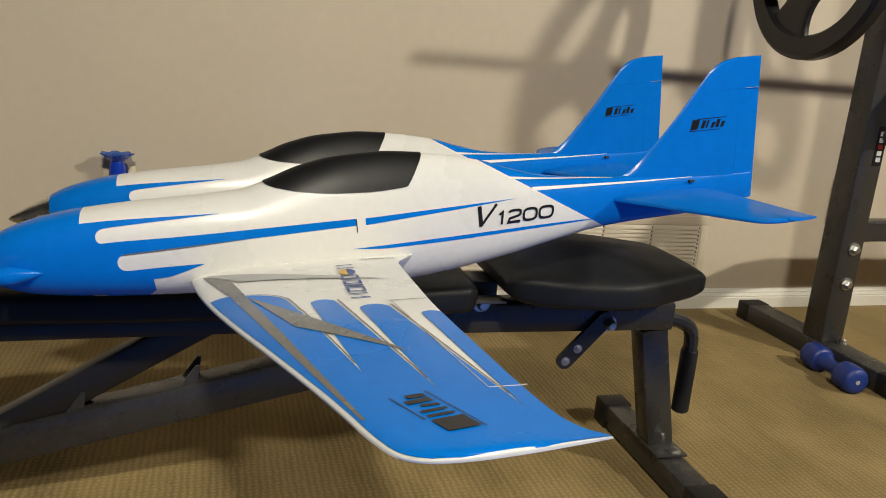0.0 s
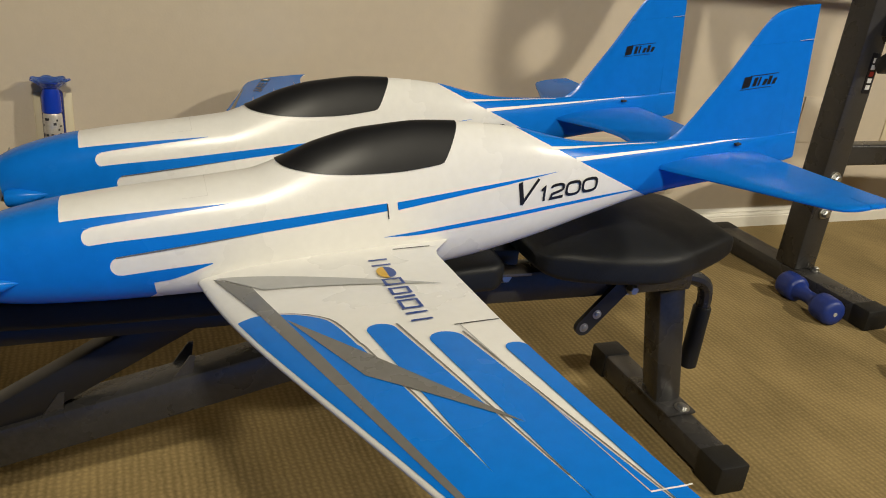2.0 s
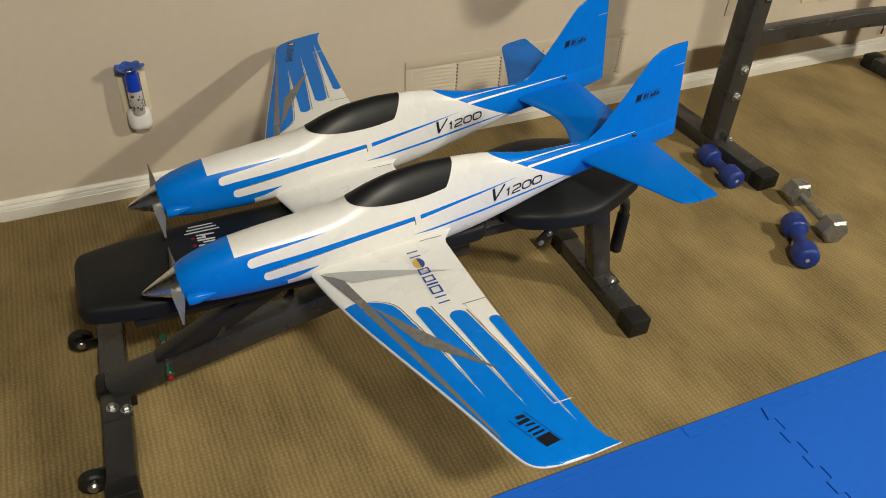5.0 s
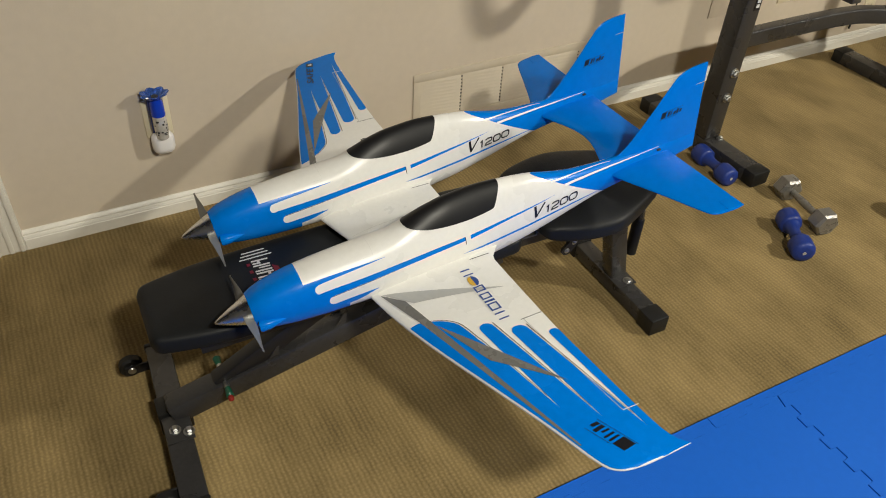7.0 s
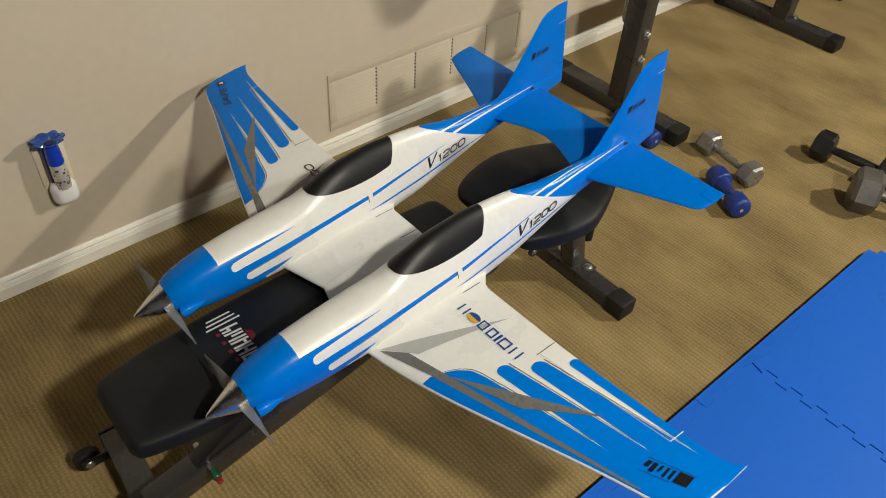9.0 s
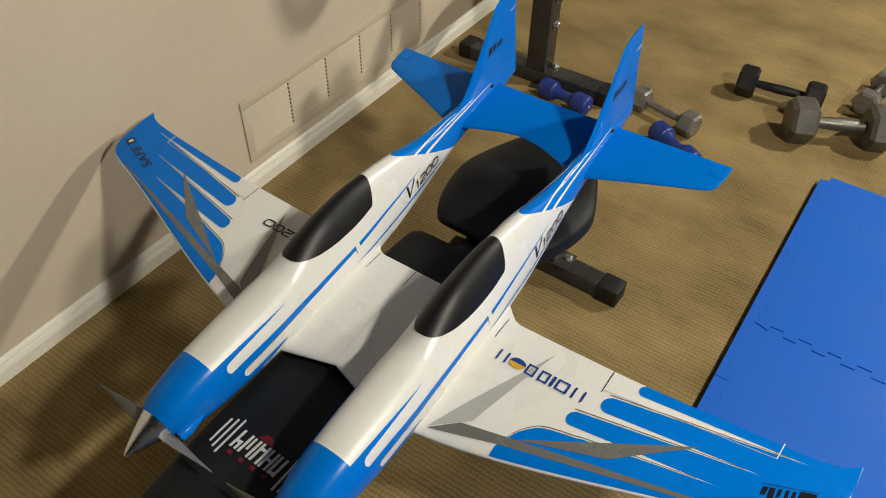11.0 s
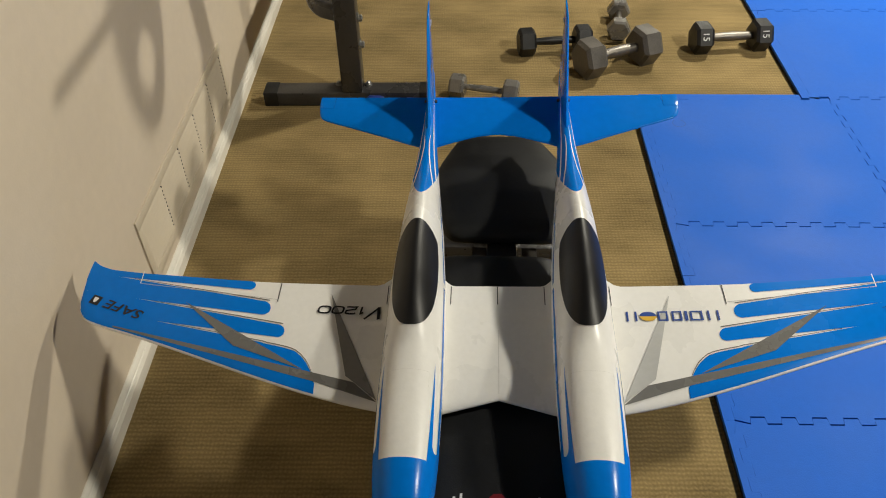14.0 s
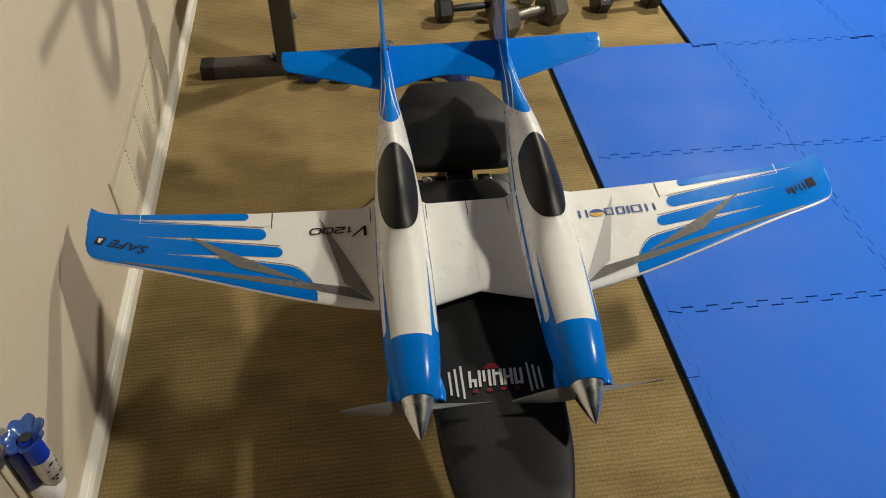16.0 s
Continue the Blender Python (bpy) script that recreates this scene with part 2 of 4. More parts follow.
    for i in range(nu):
        for j in range(nv):
            bm.faces.new((vs[i][j], vs[i + 1][j], vs[i + 1][(j + 1) % n], vs[i][(j + 1) % n]))
    return bm


def lathe(pts, n=24, m=Matrix(), bm=None, ring=False):
    """A turned form about local Z from (radius, height) pairs."""
    bm = bm or bmesh.new()
    rings = []
    for r, z in pts:
        rings.append([bm.verts.new(m @ Vector((r * math.cos(2 * math.pi * k / n), r * math.sin(2 * math.pi * k / n), z))) for k in range(n)])
    for a, b in zip(rings, rings[1:]):
        for k in range(n):
            bm.faces.new((a[k], a[(k + 1) % n], b[(k + 1) % n], b[k]))
    if not ring:
        bm.faces.new(rings[0][::-1])
        bm.faces.new(rings[-1])
    return bm


def pipe(pts, r, n=10, bm=None, smooth_steps=2):
    """A round tube along a softened polyline."""
    bm = bm or bmesh.new()
    ps = [Vector(p) for p in pts]
    for _ in range(smooth_steps):
        q = [ps[0]]
        for a, b in zip(ps, ps[1:]):
            q += [a.lerp(b, 0.25), a.lerp(b, 0.75)]
        ps = q + [ps[-1]]
    rings = []
    for i, p in enumerate(ps):
        d = (ps[min(i + 1, len(ps) - 1)] - ps[max(i - 1, 0)]).normalized()
        a = d.orthogonal().normalized() if i == 0 else (a - d * a.dot(d)).normalized()
        b = d.cross(a)
        rings.append([bm.verts.new(p + r * (math.cos(2 * math.pi * k / n) * a + math.sin(2 * math.pi * k / n) * b)) for k in range(n)])
    for s, e in zip(rings, rings[1:]):
        for k in range(n):
            bm.faces.new((s[k], s[(k + 1) % n], e[(k + 1) % n], e[k]))
    bm.faces.new(rings[0][::-1])
    bm.faces.new(rings[-1])
    return bm


def bolt(p, axis, r=0.008, h=0.007, bm=None):
    m = Vector(axis).to_track_quat("Z", "Y").to_matrix().to_4x4()
    m.translation = p
    bm = lathe([(r * 1.5, 0), (r * 1.5, h * 0.3)], 12, m, bm)
    return lathe([(r, h * 0.3), (r, h), (r * 0.7, h * 1.25)], 6, m, bm)


def curve(xs, ys):
    """A smooth function through the pairs."""
    xs, ys = np.array(xs, float), np.array(ys, float)
    d = np.diff(ys) / np.diff(xs)
    t = np.concatenate(([d[0]], np.where(d[1:] * d[:-1] > 0, 2 * d[1:] * d[:-1] / (d[1:] + d[:-1] + 1e-12), 0), [d[-1]]))

    def f(x):
        x = min(max(x, xs[0]), xs[-1])
        i = min(int(np.searchsorted(xs, x, "right")) - 1, len(xs) - 2)
        h = xs[i + 1] - xs[i]
        s = (x - xs[i]) / h
        return float(ys[i] * (1 + 2 * s) * (1 - s) ** 2 + t[i] * h * s * (1 - s) ** 2 + ys[i + 1] * s * s * (3 - 2 * s) + t[i + 1] * h * s * s * (s - 1))
    return f


def lettering(body, size, shear=0.0, wide=1.0, bold=0.0):
    """Vertices and faces of a word in the built-in font, from the left end of its base line."""
    cu = bpy.data.curves.new("lettering", "FONT")
    cu.body, cu.size, cu.shear, cu.resolution_u, cu.offset = body, size, shear, 3, bold
    ob = new("lettering", cu)
    me = bpy.data.meshes.new_from_object(ob.evaluated_get(bpy.context.evaluated_depsgraph_get()))
    vs, fs = [(v.co.x * wide, v.co.y, 0) for v in me.vertices], [tuple(p.vertices) for p in me.polygons]
    bpy.data.objects.remove(ob)
    bpy.data.curves.remove(cu)
    bpy.data.meshes.remove(me)
    return vs, fs


def laid(word, place):
    """A bmesh of lettering with each vertex put through place(x, y)."""
    vs, fs = word
    bm = bmesh.new()
    bv = [bm.verts.new(place(x, y)) for x, y, _ in vs]
    for f in fs:
        try:
            bm.faces.new([bv[i] for i in f])
        except ValueError:
            pass
    return bm


# ---- room ----
X0, X1, Y0, Y1, ZC = ROOM
tagged(part("floor", box((X0, Y0, -0.12), (X1, Y1, 0.0)), CARPET), "brown looped carpet floor, worn and slightly mottled", "floor", kind="structure")
tagged(part("wall_north", box((X0 - 0.12, Y1, -0.12), (X1 + 0.12, Y1 + 0.12, ZC)), WALL), "beige painted wall behind the bench", "wall", kind="structure")
# the next three walls are unseen and dark, so shadows stay deep
tagged(part("wall_south", box((X0 - 0.12, Y0 - 0.12, -0.12), (X1 + 0.12, Y0, ZC)), WALL_FAR), "plain wall out of view, darkened to cut bounced light", "wall", kind="structure")
tagged(part("wall_west", box((X0 - 0.12, Y0, -0.12), (X0, Y1, ZC)), WALL_FAR), "plain wall out of view, darkened to cut bounced light", "wall", kind="structure")
tagged(part("wall_east", box((X1, Y0, -0.12), (X1 + 0.12, Y1, ZC)), WALL_FAR), "plain wall out of view, darkened to cut bounced light", "wall", kind="structure")
tagged(part("ceiling", box((X0 - 0.12, Y0 - 0.12, ZC), (X1 + 0.12, Y1 + 0.12, ZC + 0.1)), CEIL), "plain ceiling out of view, darkened to cut bounced light", "ceiling", kind="structure")


def moulding(x0, x1, profile):
    """A strip along the north wall with a stepped profile of (out, up)."""
    return grid(1, len(profile) - 1, lambda u, v: (x0 + u * (x1 - x0), -profile[round(v * (len(profile) - 1))][0], profile[round(v * (len(profile) - 1))][1]))


BASE_PROFILE = [(0.0, 0.0), (0.014, 0.0), (0.014, 0.0319), (0.0125, 0.0342), (0.0125, 0.0365), (0.014, 0.038), (0.011, 0.0441), (0.0085, 0.0456), (0.0085, 0.0479), (0.0095, 0.0494), (0.006, 0.0562), (0.003, 0.0593), (0.0, 0.0593)]
tagged(part("baseboard", moulding(-1.19, X1, BASE_PROFILE), TRIM, angle=20), "white moulded baseboard along the beige wall", "baseboard", kind="structure")
cas = bmesh.new()
for a, b, d in ((-1.275, -1.19, 0.014), (-1.268, -1.255, 0.019), (-1.235, -1.222, 0.017), (-1.207, -1.195, 0.018)):
    box((a, -d, 0.0), (b, 0.0, 2.08), 0.003, cas)
tagged(part("trim", cas, TRIM), "white door casing at the wall's end", "trim", kind="structure")

# the last fixture belongs to the added lamp
for lx, watts in LAMPS:
    can = holder("ceiling_lamp", pose(lx, LAMP_Y, ZC), "round white recessed ceiling lamp out of view, lit", "lamp", "recessed ceiling lamps")
    part("rim", lathe([(0.075, -0.004), (0.1, -0.006), (0.1, 0.0), (0.075, 0.0)], 32), WHITE_PLASTIC, can)
    part("diffuser", lathe([(0.0, -0.002), (0.072, -0.002), (0.072, 0.0), (0.0, 0.0)], 32), LAMP_GLOW, can)

# ---- wall grille, sockets, air freshener ----
vent = holder("wall_grille", pose(0.0, 0.0, 0.0), "wide cream metal return air grille set low in the wall", "grille")
VX0, VX1, VZ0, VZ1 = 0.0, 0.835, 0.088, 0.282
fr = bmesh.new()
for lo, hi in (((VX0, -0.0048, VZ0), (VX1, 0, VZ0 + 0.026)), ((VX0, -0.0048, VZ1 - 0.026), (VX1, 0, VZ1)), ((VX0, -0.0048, VZ0 + 0.026), (VX0 + 0.024, 0, VZ1 - 0.026)), ((VX1 - 0.024, -0.0048, VZ0 + 0.026), (VX1, 0, VZ1 - 0.026))):
    box(lo, hi, 0.0009, fr)
part("frame", fr, VENT, vent)
# solid dark panel gives the shade of the hollow by its colour
part("backing", box((VX0 + 0.02, -0.0012, VZ0 + 0.02), (VX1 - 0.02, -0.0002, VZ1 - 0.02)), GROOVE, vent, "dark panel in place of the shaded hollow behind the slats", smooth=False)
part("sheet", box((VX0 + 0.02, -0.0026, VZ0 + 0.02), (VX1 - 0.02, -0.0014, VZ1 - 0.02)), VENT, vent, smooth=False)
for k in range(5):
    a, b = 0.0242 + k * 0.1566, 0.0242 + k * 0.1566 + 0.1496
    for j in range(11):
        z = VZ0 + 0.034 + j * 0.0122
        bm = bmesh.new()
        vs = [bm.verts.new((x, y, zz)) for x, d in ((a, 0.5), (b, 1.0)) for y, zz in ((-0.0027, z + 0.0098), (-0.0027 - 0.0046 * d, z - 0.0019), (-0.0027 - 0.0043 * d, z - 0.0023), (-0.0027, z + 0.0086))]
        for q in ((0, 1, 5, 4), (1, 2, 6, 5), (2, 3, 7, 6)):
            bm.faces.new([vs[i] for i in q])
        bm.faces.new(vs[:4]), bm.faces.new(vs[4:])
        slat = part("slat", bm, VENT, vent, smooth=False)
        # small dark block paints the shade at the slat's open end
        part("opening", box((b - 0.0002, -0.0056, z + 0.0020), (b + 0.0042, -0.0022, z + 0.0058)), GROOVE, slat, smooth=False)


def wall_plate(x, z, kind):
    ob = holder("wall_socket" if kind == "socket" else "cable_plate", pose(x, 0, z), "ivory duplex wall socket plate" if kind == "socket" else "ivory wall plate with a small dark jack", "socket" if kind == "socket" else "wall plate", "wall plates")
    part("plate", box((-0.036, -0.006, -0.058), (0.036, 0, 0.058), 0.003), IVORY, ob)
    if kind == "socket":
        for dz in (-0.02, 0.02):
            part("outlet", box((-0.016, -0.0085, dz - 0.014), (0.016, -0.004, dz + 0.014), 0.003), IVORY, ob)
            bm = bmesh.new()
            for dx in (-0.006, 0.006):
                box((dx - 0.0007, -0.0087, dz - 0.004), (dx + 0.0007, -0.008, dz + 0.004), 0, bm)
            part("slot", bm, GROOVE, ob, smooth=False)
    else:
        part("jack", box((-0.007, -0.0095, -0.008), (0.007, -0.004, 0.008), 0.001), GROOVE, ob)
    return ob


wall_plate(1.655, 0.332, "socket")
wall_plate(1.752, 0.328, "jack")
wall_plate(2.24, 0.20, "socket")
hatch = holder("access_panel", pose(1.30, 0, 0.34), "beige painted flush panel in the wall", "wall panel")
part("panel", box((-0.05, -0.004, -0.07), (0.05, 0, 0.07), 0.001), WALL, hatch)

fresh = holder("air_freshener", pose(-0.783, 0.0, 0.317), "blue and white plug-in air freshener in an ivory socket plate", "air freshener")
part("plate", box((-0.036, -0.005, -0.058), (0.036, 0.0, 0.058), 0.003), IVORY, fresh)
bm = box((-0.031, -0.052, -0.096), (0.030, -0.006, -0.030), 0.022, None, 6)
part("base", bm, WHITE_PLASTIC, fresh, "glossy white plastic base")
part("back_body", box((-0.021, -0.032, -0.062), (0.021, -0.0052, 0.068), 0.011, None, 4), NAVY_PLASTIC, fresh, "dark blue translucent back body")
bottle = part("bottle", lathe([(0.010, -0.044), (0.0160, -0.040), (0.0185, -0.008), (0.0178, 0.022), (0.013, 0.030)], 24, pose(0, -0.044, 0)), BOTTLE, fresh, "small silvery bottle with dark print")
part("cap", lathe([(0.0165, 0.026), (0.0185, 0.029), (0.0170, 0.064), (0.013, 0.078)], 24, pose(0, -0.042, 0)), BLUE_PLASTIC, fresh, "deep blue bottle cap")
rnd = random.Random(5)
for k in range(15):
    a0, zb = -math.pi / 2 + rnd.uniform(-1.0, 1.0), rnd.uniform(-0.028, 0.016)
    da, dz = rnd.uniform(0.16, 0.34), rnd.uniform(0.003, 0.0055)
    part("print_mark", grid(4, 2, lambda u, v: (0.0190 * math.cos(a0 + da * (u - 0.5)), -0.044 + 0.0190 * math.sin(a0 + da * (u - 0.5)), zb + dz * v)), GROOVE, bottle, smooth=False)


def bloom(u, v):
    a = 2 * math.pi * u
    r = (0.013 + 0.0205 * v) * (1 + 0.22 * v * abs(math.cos(3.5 * a)) - 0.08 * v)
    return (r * math.cos(a), -0.041 + 0.85 * r * math.sin(a), 0.072 + 0.024 * v ** 1.2 - 0.005 * v ** 4 + 0.001 * v * math.cos(7 * a))


bm = grid(84, 8, bloom)
bmesh.ops.remove_doubles(bm, verts=bm.verts, dist=1e-6)
bmesh.ops.solidify(bm, geom=bm.faces[:], thickness=0.0025)
part("flower_top", bm, CLEAR_BLUE, fresh, "flared translucent blue flower-shaped top")
# flat dark disc paints the shade inside the hole
part("wick_hole", lathe([(0.0005, 0), (0.009, 0), (0.009, 0.001), (0.0005, 0.001)], 16, pose(0, -0.041, 0.0825)), GROOVE, fresh)

# ---- bench ----
BENCH = pose(-0.4, -0.82, 0.0, 0, 0, -1.6)
bench = holder("weight_bench", BENCH, "adjustable weight bench, black vinyl pads on a dark grey steel frame", "bench")


def cushion(outline, z0, z1, tilt, name, label, round_=0.02, crown=0.006, cy=0.0, skew=0.0):
    """A stuffed pad over an outline (half width by length), with rounded rims; tilt is rise for each metre."""
    xs = [p[0] for p in outline]
    hw = curve(xs, [p[1] for p in outline])
    n, k = 60, 28
    wmax = max(p[1] for p in outline)

    def f(u, v):
        x = xs[0] + (xs[-1] - xs[0]) * (0.5 - 0.5 * math.cos(math.pi * u))
        w = max(hw(x), 0.002)
        a = 2 * math.pi * v
        ca, sa = math.cos(a), math.sin(a)
        e = 0.26
        y = w * math.copysign(abs(ca) ** e, ca)
        q = math.copysign(abs(sa) ** 0.42, sa)
        endf = min(1.0, (min(x - xs[0], xs[-1] - x) + 0.0015) / round_)
        q *= math.sqrt(max(0.0, 1 - (1 - endf) ** 2)) * 0.92 + 0.08
        z = (z0 + z1) / 2 + (z1 - z0) / 2 * q + (crown * (w / wmax) ** 2 * (1 - (y / w) ** 2) * min(1.0, min(x - xs[0], xs[-1] - x) / 0.11) ** 0.7 if q > 0 else 0)
        return (x, y + cy + skew * max(0.0, x - 0.43), z + tilt * (x - xs[0]))
    bm = grid(n, k * 2, f, close_v=True)
    bm.verts.ensure_lookup_table()
    bm.faces.new([bm.verts[i] for i in range(2 * k)][::-1])
    bm.faces.new([bm.verts[len(bm.verts) - 2 * k + i] for i in range(2 * k)])
    return part(name, bm, VINYL, bench, label, angle=60)


back = cushion([(-0.585, 0.068), (-0.575, 0.083), (-0.545, 0.093), (-0.45, 0.109), (-0.2, 0.120), (0.1, 0.122), (0.185, 0.118), (0.202, 0.108), (0.211, 0.092)], 0.310, 0.356, 0.022, "backrest_pad", "long black vinyl back pad with faded print", cy=0.015)
seat = cushion([(0.248, 0.092), (0.256, 0.110), (0.275, 0.123), (0.32, 0.141), (0.37, 0.152), (0.405, 0.155), (0.43, 0.1525), (0.475, 0.138), (0.52, 0.119), (0.572, 0.094), (0.587, 0.087), (0.596, 0.073)], 0.346, 0.395, 0.0, "seat_pad", "tapered black vinyl seat pad", 0.045, 0.021, 0.0, 0.05)


def on_pad(x, y, lift=0.0012):
    return (x, y, 0.356 + 0.022 * (x + 0.585) + 0.006 * (1 - min(1, ((y - 0.015) / 0.115) ** 2)) + lift)


def pad_bar(x0, x1, y0, y1, mat, name="print_bar", slant=0.0):
    return part(name, grid(6, 4, lambda u, v: on_pad(x0 + (x1 - x0) * u, y0 + (y1 - y0) * v + slant * u)), mat, back, smooth=False)


for k in range(3):
    pad_bar(-0.368 - 0.005 * k, -0.320 + 0.005 * k, 0.0985 - 0.0105 * k, 0.0945 - 0.0105 * k, SILVER_PRINT)
    pad_bar(-0.373 + 0.003 * k, -0.313 - 0.005 * k, -0.0390 - 0.0098 * k, -0.0430 - 0.0098 * k, SILVER_PRINT)
# a worn printed logo: five blocks of two strokes
for k, (y, w) in enumerate(((0.0655, 0.014), (0.0485, 0.022), (0.0235, 0.017), (0.0045, 0.016), (-0.0140, 0.015))):
    pad_bar(-0.357, -0.323, y, y - 0.0048, SILVER_PRINT, slant=-0.002)
    if k:
        pad_bar(-0.357, -0.323, y - w + 0.0048, y - w, SILVER_PRINT, slant=-0.002)
    else:
        pad_bar(-0.357, -0.340, y - w + 0.0048, y - w, SILVER_PRINT, slant=-0.001)
    if k == 1:
        pad_bar(-0.347, -0.324, y - w / 2 + 0.0022, y - w / 2 - 0.0022, SILVER_PRINT, slant=-0.001)
    else:
        x = (-0.346, 0, -0.335, -0.343, -0.356)[k]
        pad_bar(x, x + 0.0055, y - 0.004, y - w + 0.004, SILVER_PRINT)
part("print_patch", grid(8, 4, lambda u, v: on_pad(-0.321 + 0.011 * v, 0.021 + (u - 0.5) * (0.034 - 0.022 * v))), RED_PRINT, back, smooth=False)
for k in range(4):
    pad_bar(-0.368, -0.361, 0.060 - 0.024 * k, 0.051 - 0.024 * k, RED_PRINT, "print_patch")

part("main_tube", beam((0.1, 0, 0.295), (0.579, 0, 0.295), 0.05, 0.05, 0.006), TUBE, bench, "dark grey square tube under the seat")
part("rear_post", beam((0.547, 0, 0.272), (0.594, 0, 0.05), 0.046, 0.05, 0.006, up=(1, 0, 0)), TUBE, bench)
part("rear_foot", beam((0.596, -0.165, 0.026), (0.596, 0.165, 0.026), 0.050, 0.044, 0.005), TUBE, bench)
for s in (-1, 1):
    bm = box((0.568, s * 0.143, 0.0), (0.624, s * (0.190 if s > 0 else 0.199), 0.051), 0.004)
    part("foot_cap", bm, RUBBER, bench, "black rubber end cap")
part("bracket", box((0.565, -0.06, 0.050), (0.624, 0.06, 0.055), 0.002), TUBE, bench)
for s in (-1, 1):
    part("bolt", bolt((0.604, s * 0.046, 0.055), (0, 0, 1), 0.009, 0.006), CHROME, bench)
part("lower_tube", beam((-0.582, 0, 0.0787), (0.205, 0, 0.2628), 0.05, 0.055, 0.006), TUBE, bench, "long sloping grey tube")
part("front_foot", beam((-0.584, -0.24, 0.043), (-0.569, 0.222, 0.043), 0.054, 0.05, 0.005), TUBE, bench)
part("foot_cap", box((-0.613, -0.265, 0.012), (-0.555, -0.225, 0.071), 0.004), RUBBER, bench, "black rubber end cap")
part("foot_cap", box((-0.597, 0.214, 0.015), (-0.541, 0.226, 0.070), 0.004), TUBE_DARK, bench, "thin dark end cap")
part("bracket", box((-0.604, -0.082, 0.066), (-0.548, -0.010, 0.0715), 0.002), TUBE, bench)
part("sleeve", box((-0.608, -0.006, 0.012), (-0.540, 0.046, 0.079), 0.003), RUBBER, bench, "black sleeve round the foot")
for s in (-1, 1):
    part("bolt", bolt((-0.570 - 0.013 * s, -0.058 + 0.007 * s, 0.0715), (0, 0, 1), 0.0082, 0.009), CHROME, bench)
    wheel = part("wheel", lathe([(0.01, -0.012), (0.022, -0.012), (0.026, -0.008), (0.026, 0.008), (0.022, 0.012), (0.01, 0.012)], 24, pose(-0.634, s * 0.195, 0.046, 90, 0, 0)), RUBBER, bench, "small black transport wheel")
    part("hub", lathe([(0.003, -0.0215), (0.0075, -0.0215), (0.0115, -0.0165), (0.0115, 0.0165), (0.0075, 0.0215), (0.003, 0.0215)], 12, pose(-0.634, s * 0.195, 0.046, 90, 0, 0)), CHROME, wheel)
    part("wheel_arm", box((-0.648, s * 0.176, 0.034), (-0.585, s * 0.182, 0.058), 0.001), TUBE_DARK, bench)
part("back_strut", beam((-0.475, 0, 0.118), (-0.13, 0, 0.318), 0.036, 0.045, 0.005), TUBE_DARK, bench, "black strut that props the back pad")
for s in (-1, 1):
    part("back_rail", beam((-0.5, s * 0.055, 0.297), (0.18, s * 0.055, 0.312), 0.03, 0.025, 0.003), TUBE_DARK, bench)
for k in range(4):
    x = -0.36 + 0.155 * k
    z = 0.085 + (x + 0.555) * 0.2339 + 0.028
    for s in (-1, 1):
        stop_bm = bmesh.new()
        for dy in (-0.0015, 0.0015):
            for px, pz in ((-0.008, -0.004), (0.018, 0.003), (0.021, 0.030), (0.015, 0.030)):
                stop_bm.verts.new((x + px, s * 0.018 + dy, z + pz))
        stop_bm.verts.ensure_lookup_table()
        for q in ((0, 1, 2, 3), (7, 6, 5, 4), (0, 4, 5, 1), (1, 5, 6, 2), (2, 6, 7, 3), (3, 7, 4, 0)):
            stop_bm.faces.new([stop_bm.verts[i] for i in q])
        part("stop_plate", stop_bm, TUBE, bench, "small pointed stop welded to the tube", smooth=False)
part("adjusting_pin", lathe([(0.006, -0.06), (0.006, 0.06)], 10, pose(-0.462, 0, 0.130, 90, 0, 0)), CHROME, bench)
for s in (-1, 1):
    pin = part("pin_grip", lathe([(0.006, 0), (0.0065, 0.003), (0.0085, 0.022), (0.006, 0.025)], 14, pose(-0.462, s * 0.035, 0.130, -90 * s, 0, 0)), GREEN, bench, "green plastic grip")
    if s < 0:
        part("pin_tip", lathe([(0.0045, 0.025), (0.006, 0.026), (0.0057, 0.034), (0.003, 0.036)], 12, pose(-0.462, s * 0.035, 0.130, -90 * s, 0, 0)), RED, pin, "red tip")
lever_bm = bmesh.new()
ring = [Vector((0.385 + 0.0138 * math.cos(radians(138.8 + 18 * k)), -0.0335, 0.2235 + 0.0138 * math.sin(radians(138.8 + 18 * k)))) for k in range(11)]
ring += [Vector((0.447 + 0.0138 * math.cos(radians(-41.2 + 18 * k)), -0.0335, 0.294 + 0.0138 * math.sin(radians(-41.2 + 18 * k)))) for k in range(11)]
lever_face = lever_bm.faces.new([lever_bm.verts.new(p) for p in ring])
lever_rim = bmesh.ops.extrude_face_region(lever_bm, geom=[lever_face])
bmesh.ops.translate(lever_bm, verts=[v for v in lever_rim["geom"] if isinstance(v, bmesh.types.BMVert)], vec=(0, 0.007, 0))
bmesh.ops.recalc_face_normals(lever_bm, faces=lever_bm.faces[:])
lever = part("lever", lever_bm, TUBE_DARK, bench, "flat black lever plate with rounded ends", smooth=False)
for x, z in ((0.385, 0.2235), (0.404, 0.245)):
    part("bolt", bolt((x, -0.0335, z), (0, -1, 0), 0.005, 0.003), CHROME, lever)
part("pivot_bolt", bolt((0.455, -0.026, 0.287), (0, -1, 0), 0.009, 0.016), CHROME, bench)
part("seat_bolt", bolt((0.232, -0.03, 0.325), (0, -1, 0), 0.01, 0.016), CHROME, bench)
